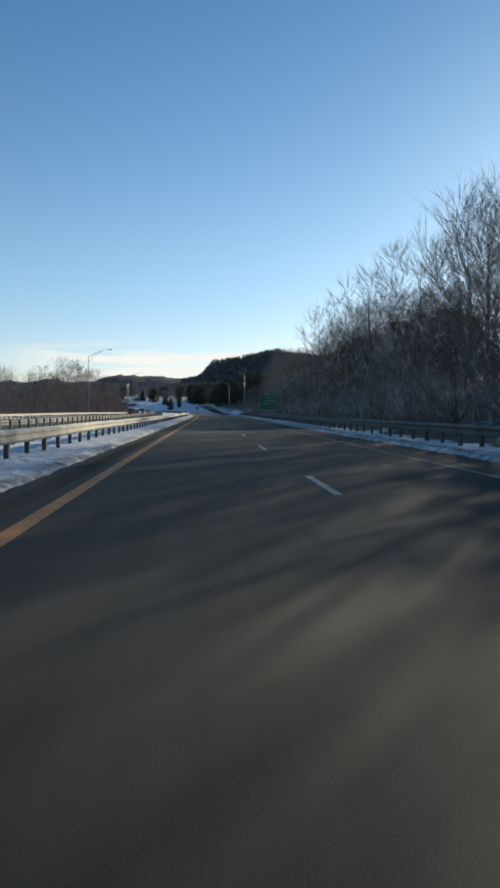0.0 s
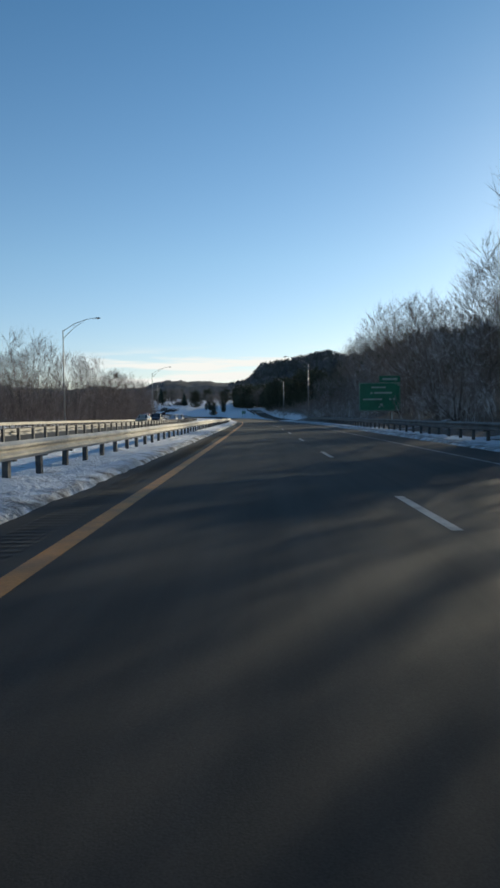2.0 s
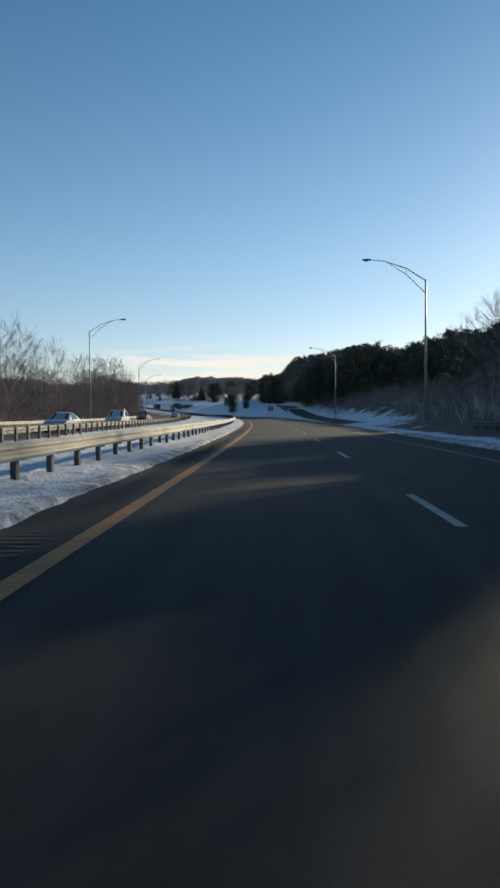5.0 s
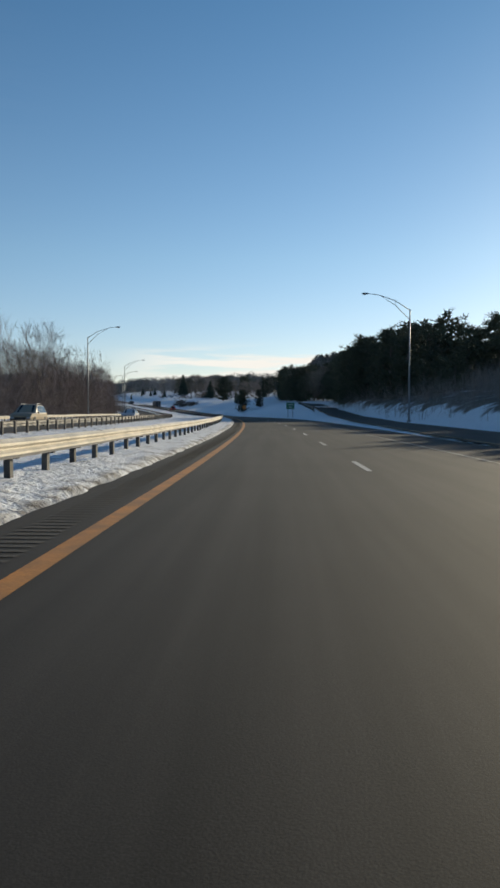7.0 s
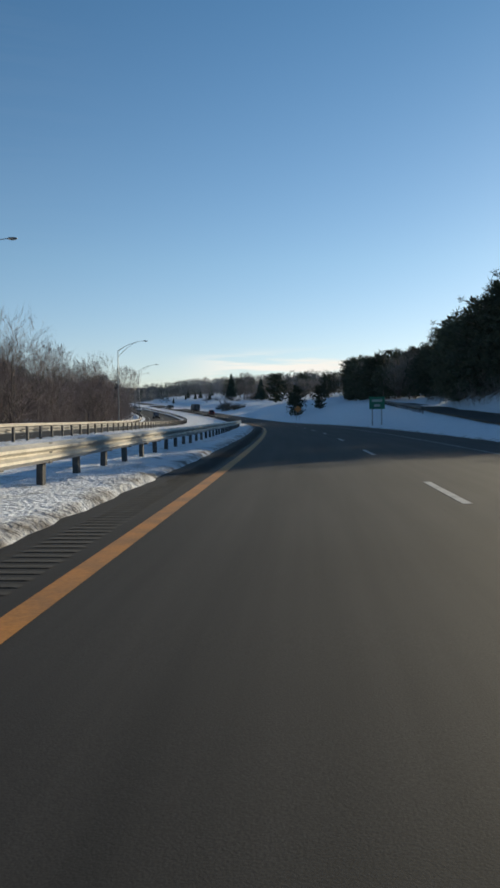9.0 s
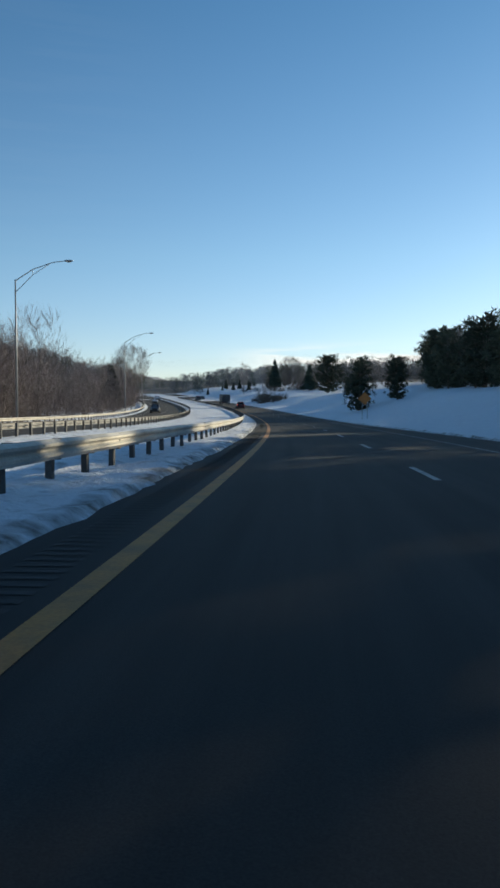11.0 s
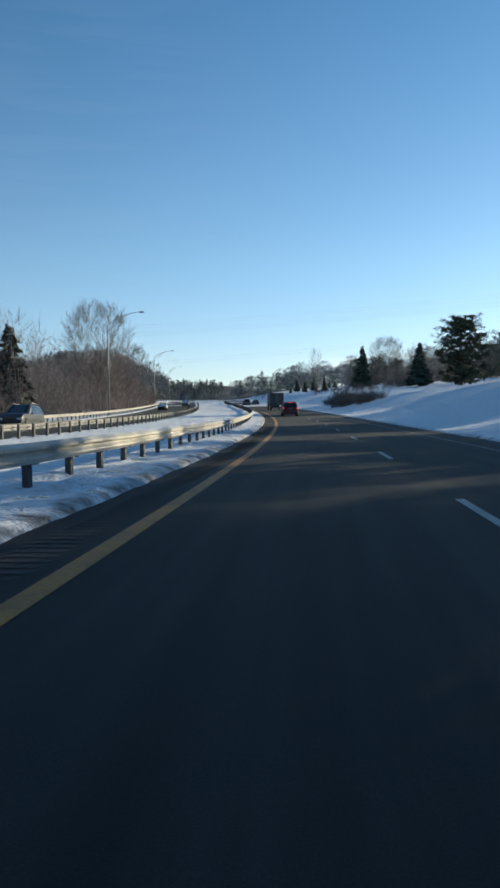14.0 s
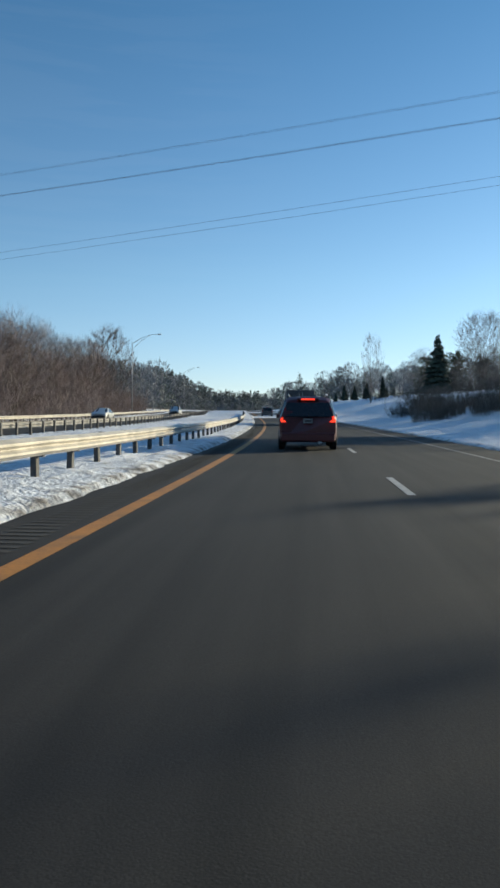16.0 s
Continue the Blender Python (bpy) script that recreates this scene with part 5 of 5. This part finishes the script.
def ring_points(st, clear):
    yl, yt, zb, zr, wb, wr = st
    half = [(wb * 0.90, yl, clear), (wb * 0.985, yl, clear + 0.14), (wb, yl, (clear + zb) / 2 + 0.08), (wb * 0.985, yl, zb - 0.04), (wb * 0.965, yl + (yt - yl) * 0.04, zb),
            (wr + 0.03, yl + (yt - yl) * 0.86, zb + (zr - zb) * 0.86), (wr * 0.90, yt, zr - 0.012), (wr * 0.5, yt, zr + 0.012)]
    return half


def slab(name, corners, material, parent, label="", out=0.008, depth=0.03, inset=0.06):
    """A pane set 8 mm proud of a body panel, given by four corners in order."""
    c = [Vector(p) for p in corners]
    mid = sum(c, Vector()) / 4
    c = [p.lerp(mid, inset) for p in c]
    n = (c[1] - c[0]).cross(c[3] - c[0]).normalized()
    v = [tuple(p + n * out) for p in c] + [tuple(p - n * depth) for p in c]
    f = [(0, 1, 2, 3), (7, 6, 5, 4)] + [(k, k + 4, (k + 1) % 4 + 4, (k + 1) % 4) for k in range(4)]
    return obj(name, v, f, material, parent, label)


def vehicle(name, kind, m, color, label, lit=False, stretch=1.0, group="traffic"):
    st = SHAPES[kind]
    clear = 0.26 if kind != "sedan" else 0.2
    g = thing(name, m, label, "car" if kind != "pickup" else "pickup truck", group)
    rings = [ring_points(a, clear) for a in st]
    verts, faces = [], []
    for r in rings:
        verts += [(x_, y_, z_) for x_, y_, z_ in r] + [(-x_, y_, z_) for x_, y_, z_ in r[::-1]]
    n = len(rings[0]) * 2
    for i in range(len(rings) - 1):
        for k in range(n):
            a, b = i * n + k, i * n + (k + 1) % n
            faces.append((a, a + n, b + n, b))
    faces += [tuple(range(n)), tuple(range(len(verts) - n, len(verts)))[::-1]]
    body = obj("body", verts, faces, color, g)
    md = body.modifiers.new("rounding", "BEVEL")
    md.width, md.segments, md.limit_method, md.angle_limit = 0.035, 2, "ANGLE", radians(25)
    # panes
    cab = [i for i in range(len(st)) if st[i][3] - st[i][2] > 0.3]
    for sg in (1, -1):
        for i in cab[:-1]:
            a, b = rings[i], rings[i + 1]
            q = [(sg * a[4][0], a[4][1], a[4][2]), (sg * b[4][0], b[4][1], b[4][2]), (sg * b[5][0], b[5][1], b[5][2]), (sg * a[5][0], a[5][1], a[5][2])]
            slab("side_window", q if sg > 0 else q[::-1], M_GLASS, g, "dark glass")
    if kind == "suv":
        a = rings[0]
        q = [(-a[4][0], a[4][1], a[4][2] + 0.02), (a[4][0], a[4][1], a[4][2] + 0.02), (a[5][0], a[5][1], a[5][2]), (-a[5][0], a[5][1], a[5][2])]
        slab("rear_window", q, M_GLASS, g, "dark rear window", 0.012, 0.03, 0.04)
    elif kind == "sedan":
        a, b = rings[1], rings[2]
        slab("rear_window", [(-b[6][0], a[7][1] + 0.1, a[7][2] + 0.03), (b[6][0], a[7][1] + 0.1, a[7][2] + 0.03), (b[6][0] * 0.9, b[6][1], b[6][2]), (-b[6][0] * 0.9, b[6][1], b[6][2])], M_GLASS, g, "", 0.02)
    else:
        a = rings[2]
        slab("rear_window", [(-a[4][0], a[4][1], a[4][2] + 0.06), (a[4][0], a[4][1], a[4][2] + 0.06), (a[5][0], a[5][1], a[5][2]), (-a[5][0], a[5][1], a[5][2])], M_GLASS, g, "", 0.02, 0.03, 0.12)
    i = cab[-1]
    a, b = rings[i], rings[i + 1]
    slab("windscreen", [(b[6][0], b[6][1] - 0.03, b[6][2] + 0.01), (-b[6][0], b[6][1] - 0.03, b[6][2] + 0.01), (-a[6][0], a[6][1], a[6][2]), (a[6][0], a[6][1], a[6][2])], M_GLASS, g, "", 0.02, 0.03, 0.05)
    yr, yf = st[0][0], st[-1][0]
    wb = st[0][4]
    for sg in (1, -1):
        bm = bmesh.new()
        x0, x1 = sorted((sg * (wb - 0.01), sg * (wb - 0.15)))
        if kind == "suv":
            # a tall lamp that follows the pillar, with the lit wedge at its foot
            bm.free()
            a_, b_ = rings[0][3], rings[0][5]
            lo, hi = Vector((sg * a_[0], a_[1], a_[2] - 0.12)), Vector((sg * b_[0], b_[1], b_[2])).lerp(Vector((sg * a_[0], a_[1], a_[2])), 0.35)
            q = [lo + Vector((-sg * 0.10, 0, 0)), lo, hi, hi + Vector((-sg * 0.05, 0, 0))]
            tl = slab("tail_light", q if sg > 0 else q[::-1], M_REDLENS, g, "tall red tail lamp", 0.03, 0.05, 0.0)
            # the lit strip runs down the outer edge and hooks inwards at its foot
            up = (hi - lo) * 0.5
            q = [lo + Vector((-sg * 0.075, 0, 0.07)), lo + Vector((-sg * 0.005, 0, 0.07)), lo + up, lo + up + Vector((-sg * 0.045, 0, 0))]
            slab("brake_light", q if sg > 0 else q[::-1], M_BRAKE if lit else M_REDLENS, tl, "glowing red brake lamp" if lit else "", 0.045, 0.03, 0.0)
            q = [lo + Vector((-sg * 0.18, 0, 0.015)), lo + Vector((-sg * 0.03, 0, 0.015)), lo + Vector((-sg * 0.005, 0, 0.068)), lo + Vector((-sg * 0.13, 0, 0.068))]
            slab("lamp_foot", q if sg > 0 else q[::-1], M_BRAKE if lit else M_REDLENS, tl, "glowing red foot of the brake lamp" if lit else "", 0.045, 0.03, 0.0)
        else:
            box(bm, x0, x1, yr - 0.035, yr + 0.1, 0.90 if kind != "sedan" else 0.66, 1.0 if kind == "pickup" else 0.82, 0.02)
            part("tail_light", bm, M_REDLENS, g, "red tail lamp")
        bm = bmesh.new()
        x0, x1 = sorted((sg * (st[-1][4] - 0.03), sg * (st[-1][4] - 0.30)))
        box(bm, x0, x1, yf - 0.12, yf + 0.02, st[-1][2] - 0.16, st[-1][2] - 0.02, 0.02)
        part("headlight", bm, M_HEADLENS, g, "clear headlamp")
        bm = bmesh.new()
        x0, x1 = sorted((sg * 0.93, sg * 1.08))
        box(bm, x0, x1, 0.72, 0.84, 1.0 if kind != "sedan" else 0.88, 1.14 if kind != "sedan" else 1.0, 0.03)
        part("mirror", bm, color, g, "door mirror")
    bm = bmesh.new()
    box(bm, -wb * 0.97, wb * 0.97, yr - 0.07, yr + 0.12, clear + 0.02, clear + 0.30, 0.04)
    part("rear_bumper", bm, M_TRIM if kind == "pickup" else color, g, "dark rear bumper" if kind == "pickup" else "")
    bm = bmesh.new()
    box(bm, -st[-1][4] * 0.98, st[-1][4] * 0.98, yf - 0.1, yf + 0.07, clear + 0.02, clear + 0.26, 0.04)
    part("front_bumper", bm, M_TRIM, g, "dark front bumper")
    bm = bmesh.new()
    box(bm, -0.45, 0.45, yf - 0.02, yf + 0.03, clear + 0.28, st[-1][2] - 0.06, 0.01)
    part("grille", bm, M_TRIM, g, "black grille")
    bm = bmesh.new()
    zp = 0.86 if kind == "suv" else 0.55
    box(bm, -0.15, 0.15, yr - 0.035, yr - 0.0, zp, zp + 0.15, 0.005)
    part("number_plate", bm, M_PLATE, g, "pale number plate")
    bm = bmesh.new()
    box(bm, -0.10, 0.10, yr - 0.041, yr - 0.035, zp + 0.045, zp + 0.10)
    part("plate_bar", bm, M_TRIM, g)
    if kind == "suv":
        bm = bmesh.new()
        box(bm, -0.34, 0.34, st[0][1] - 0.10, st[0][1] + 0.22, st[0][3] - 0.015, st[0][3] + 0.055, 0.015)
        sp = part("spoiler", bm, color, g)
        bm = bmesh.new()
        box(bm, -0.22, 0.22, st[0][1] - 0.118, st[0][1] - 0.09, st[0][3] + 0.0, st[0][3] + 0.04, 0.006)
        part("high_brake_light", bm, M_BRAKE if lit else M_REDLENS, sp, "red strip brake lamp")
        for sg in (1, -1):
            tube("roof_rail", [(sg * 0.62, -1.5, 1.74), (sg * 0.63, -1.3, 1.79), (sg * 0.63, -0.2, 1.80), (sg * 0.60, 0.05, 1.73)], [0.022] * 4, 6, M_SIGNBACK, g, "bright metal roof rail")
        bm = bmesh.new()
        box(bm, 0.32, 0.44, yr - 0.06, yr + 0.2, clear - 0.05, clear + 0.03, 0.02)
        part("exhaust", bm, M_RIM, g, "steel exhaust tip")
    wr = 0.35 if kind == "suv" else (0.32 if kind == "sedan" else 0.39)
    for wy in (yr + 0.85, yf - 0.85):
        for sg in (1, -1):
            add_wheel(g, sg * (st[2][4] - 0.10), wy, wr)
            bm = bmesh.new()
            bmesh.ops.create_cone(bm, cap_ends=True, segments=16, radius1=wr + 0.05, radius2=wr + 0.05, depth=0.02, matrix=pose(sg * (st[2][4] - 0.02 + (0.012 if sg else 0)), wy, wr + 0.02, 0, 90, 0))
            part("wheel_arch", bm, M_TRIM, g, "black wheel arch")
    return g


def truck(m, label):
    """A box truck seen from behind."""
    g = thing("box_truck", m, label, "truck", "traffic")
    bm = bmesh.new()
    box(bm, -1.22, 1.22, -3.4, 3.0, 0.95, 3.1, 0.04)
    cargo = part("cargo_box", bm, M_BOX, g, "dark grey cargo box")
    for sg in (-1, 1):
        bm = bmesh.new()
        x0, x1 = sorted((sg * 0.03, sg * 1.15))
        box(bm, x0, x1, -3.44, -3.38, 1.02, 3.0, 0.012)
        part("rear_door", bm, M_BOX, cargo)
        bm = bmesh.new()
        box(bm, sg * 0.14 - 0.015, sg * 0.14 + 0.015, -3.47, -3.44, 1.1, 2.92)
        part("lock_rod", bm, M_SIGNBACK, cargo)
        bm = bmesh.new()
        box(bm, sg * 0.95 - 0.11, sg * 0.95 + 0.11, -3.47, -3.40, 0.82, 0.98, 0.01)
        part("tail_light", bm, M_REDLENS, g, "red tail lamp")
        for wy in (-2.3, 3.9):
            add_wheel(g, sg * 0.98, wy, 0.48)
    bm = bmesh.new()
    box(bm, -0.45, 0.45, -3.3, 5.2, 0.62, 1.02, 0.02)
    part("chassis", bm, M_TRIM, g, "black chassis rails")
    bm = bmesh.new()
    box(bm, -1.15, 1.15, -3.5, -3.36, 0.52, 0.68, 0.02)
    part("underride_bar", bm, M_TRIM, g)
    bm = bmesh.new()
    box(bm, -1.08, 1.08, 3.25, 5.1, 0.75, 2.3, 0.18)
    part("cab", bm, M_CARDARK, g, "dark cab")
    return g


def on_road(s, l, back=False):
    x, y, z = spot(s, l, 0.004)
    g_ = math.degrees(math.atan(float(road_frame(s + 2)[2] - road_frame(s - 2)[2]) / 4))
    return pose(x, y, z, 0, 0, turn(s)) @ pose(0, 0, 0, g_, 0, 180 if back else 0)


vehicle("red_suv", "suv", on_road(546.6, 0.40), M_RED, "dark red sport utility car with glowing brake lamps", True)
truck(on_road(590, 1.3), "dark grey box truck ahead of the red car")
vehicle("charcoal_car", "suv", on_road(652, -0.2), M_CARDARK, "dark sport utility car driving ahead of the truck")
vehicle("charcoal_car", "sedan", on_road(668, 3.5), M_CARDARK, "dark saloon car driving on the asphalt ahead")
for kind, s_, l_, c_, lb in (("sedan", 170.5, -15.6, M_TAN, "tan saloon car on the opposite carriageway"), ("suv", 188, -15.8, M_CARDARK, "dark car on the opposite carriageway"),
                            ("pickup", 203, -19.3, M_ORANGE, "orange-red pickup truck on the opposite carriageway"), ("sedan", 219, -15.7, M_SILVER, "silver saloon car on the opposite carriageway"),
                            ("suv", 241, -15.7, M_CARWHITE, "white car on the opposite carriageway"), ("suv", 289, -19.2, M_TAN, "tan sport utility car on the opposite carriageway"),
                            ("sedan", 324, -15.8, M_SILVER, "silver saloon car on the opposite carriageway"), ("suv", 507, -19.4, M_CARDARK, "dark grey car on the opposite carriageway"),
                            ("sedan", 603, -19.4, M_CARWHITE, "white saloon car on the opposite carriageway"), ("suv", 650, -15.9, M_CARWHITE, "white car on the opposite carriageway")):
    vehicle("opposite_" + ("pickup" if kind == "pickup" else "car"), kind, on_road(s_, l_, True), c_, lb)


# ---- power line across the highway ----
def power_line(s, heights, tilt, label):
    """Cables slung across the road at s, each a catenary between points far to either side."""
    a, b = spot(s + 26, -95), spot(s - 30, 95)
    g = thing("power_line", Matrix.Translation(spot(s, 0)), label, "power line")
    o = Vector(spot(s, 0))
    for k, (h, ds) in enumerate(heights):
        h_ = road_frame(s)[3]
        fw = Vector((math.sin(h_), math.cos(h_), 0)) * ds
        pts = []
        for i in range(25):
            t = i / 24
            p = Vector(a).lerp(Vector(b), t) + fw
            p.z = o.z + h + 4.0 * (2 * t - 1) ** 2 + tilt * (t - 0.5)
            pts.append(tuple(p - o))
        tube("cable", pts, [0.0045] * 25, 4, M_WIRE, g)
    return g


power_line(549, ((7.1, 0), (7.5, 0.5)), 10.0, "two low black cables strung across the highway")
power_line(554, ((10.9, 0), (11.3, 1.2), (11.7, 2.2), (12.0, 0.6), (12.5, 1.7)), 6.0, "thin power cables strung high across the highway")


# ---- a low building on the far slope ----
def low_building(s, l, w, d, h, label):
    x, y, z = stand(s, l, 0.5)
    g = thing("low_building", pose(x, y, z, 0, 0, turn(s) + 8), label, "building")
    bm = bmesh.new()
    box(bm, -w / 2, w / 2, -d / 2, d / 2, 0, h)
    part("wall", bm, M_WALL, g, "pale clad wall")
    bm = bmesh.new()
    box(bm, -w / 2 - 0.6, w / 2 + 0.6, -d / 2 - 0.6, d / 2 + 0.6, h, h + 0.5, 0.05)
    part("roof", bm, M_ROOF, g, "flat snow-covered roof")
    n = int(w / 4)
    for i in range(n):
        cx = -w / 2 + (i + 0.5) * w / n
        bm = bmesh.new()
        box(bm, cx - 1.1, cx + 1.1, -d / 2 - 0.06, -d / 2 + 0.1, 1.2, 2.9, 0.02)
        wn_ = part("window", bm, M_WHITE, g, "pale frame")
        bm = bmesh.new()
        box(bm, cx - 0.98, cx + 0.98, -d / 2 - 0.09, -d / 2 - 0.05, 1.32, 2.78)
        part("pane", bm, M_WINDOW, wn_)
    return g


low_building(800, 112, 22, 10, 4.0, "low pale building with a snowy roof among the far trees")
low_building(820, 74, 26, 10, 4.4, "long low pale building with a snowy roof beyond the field")
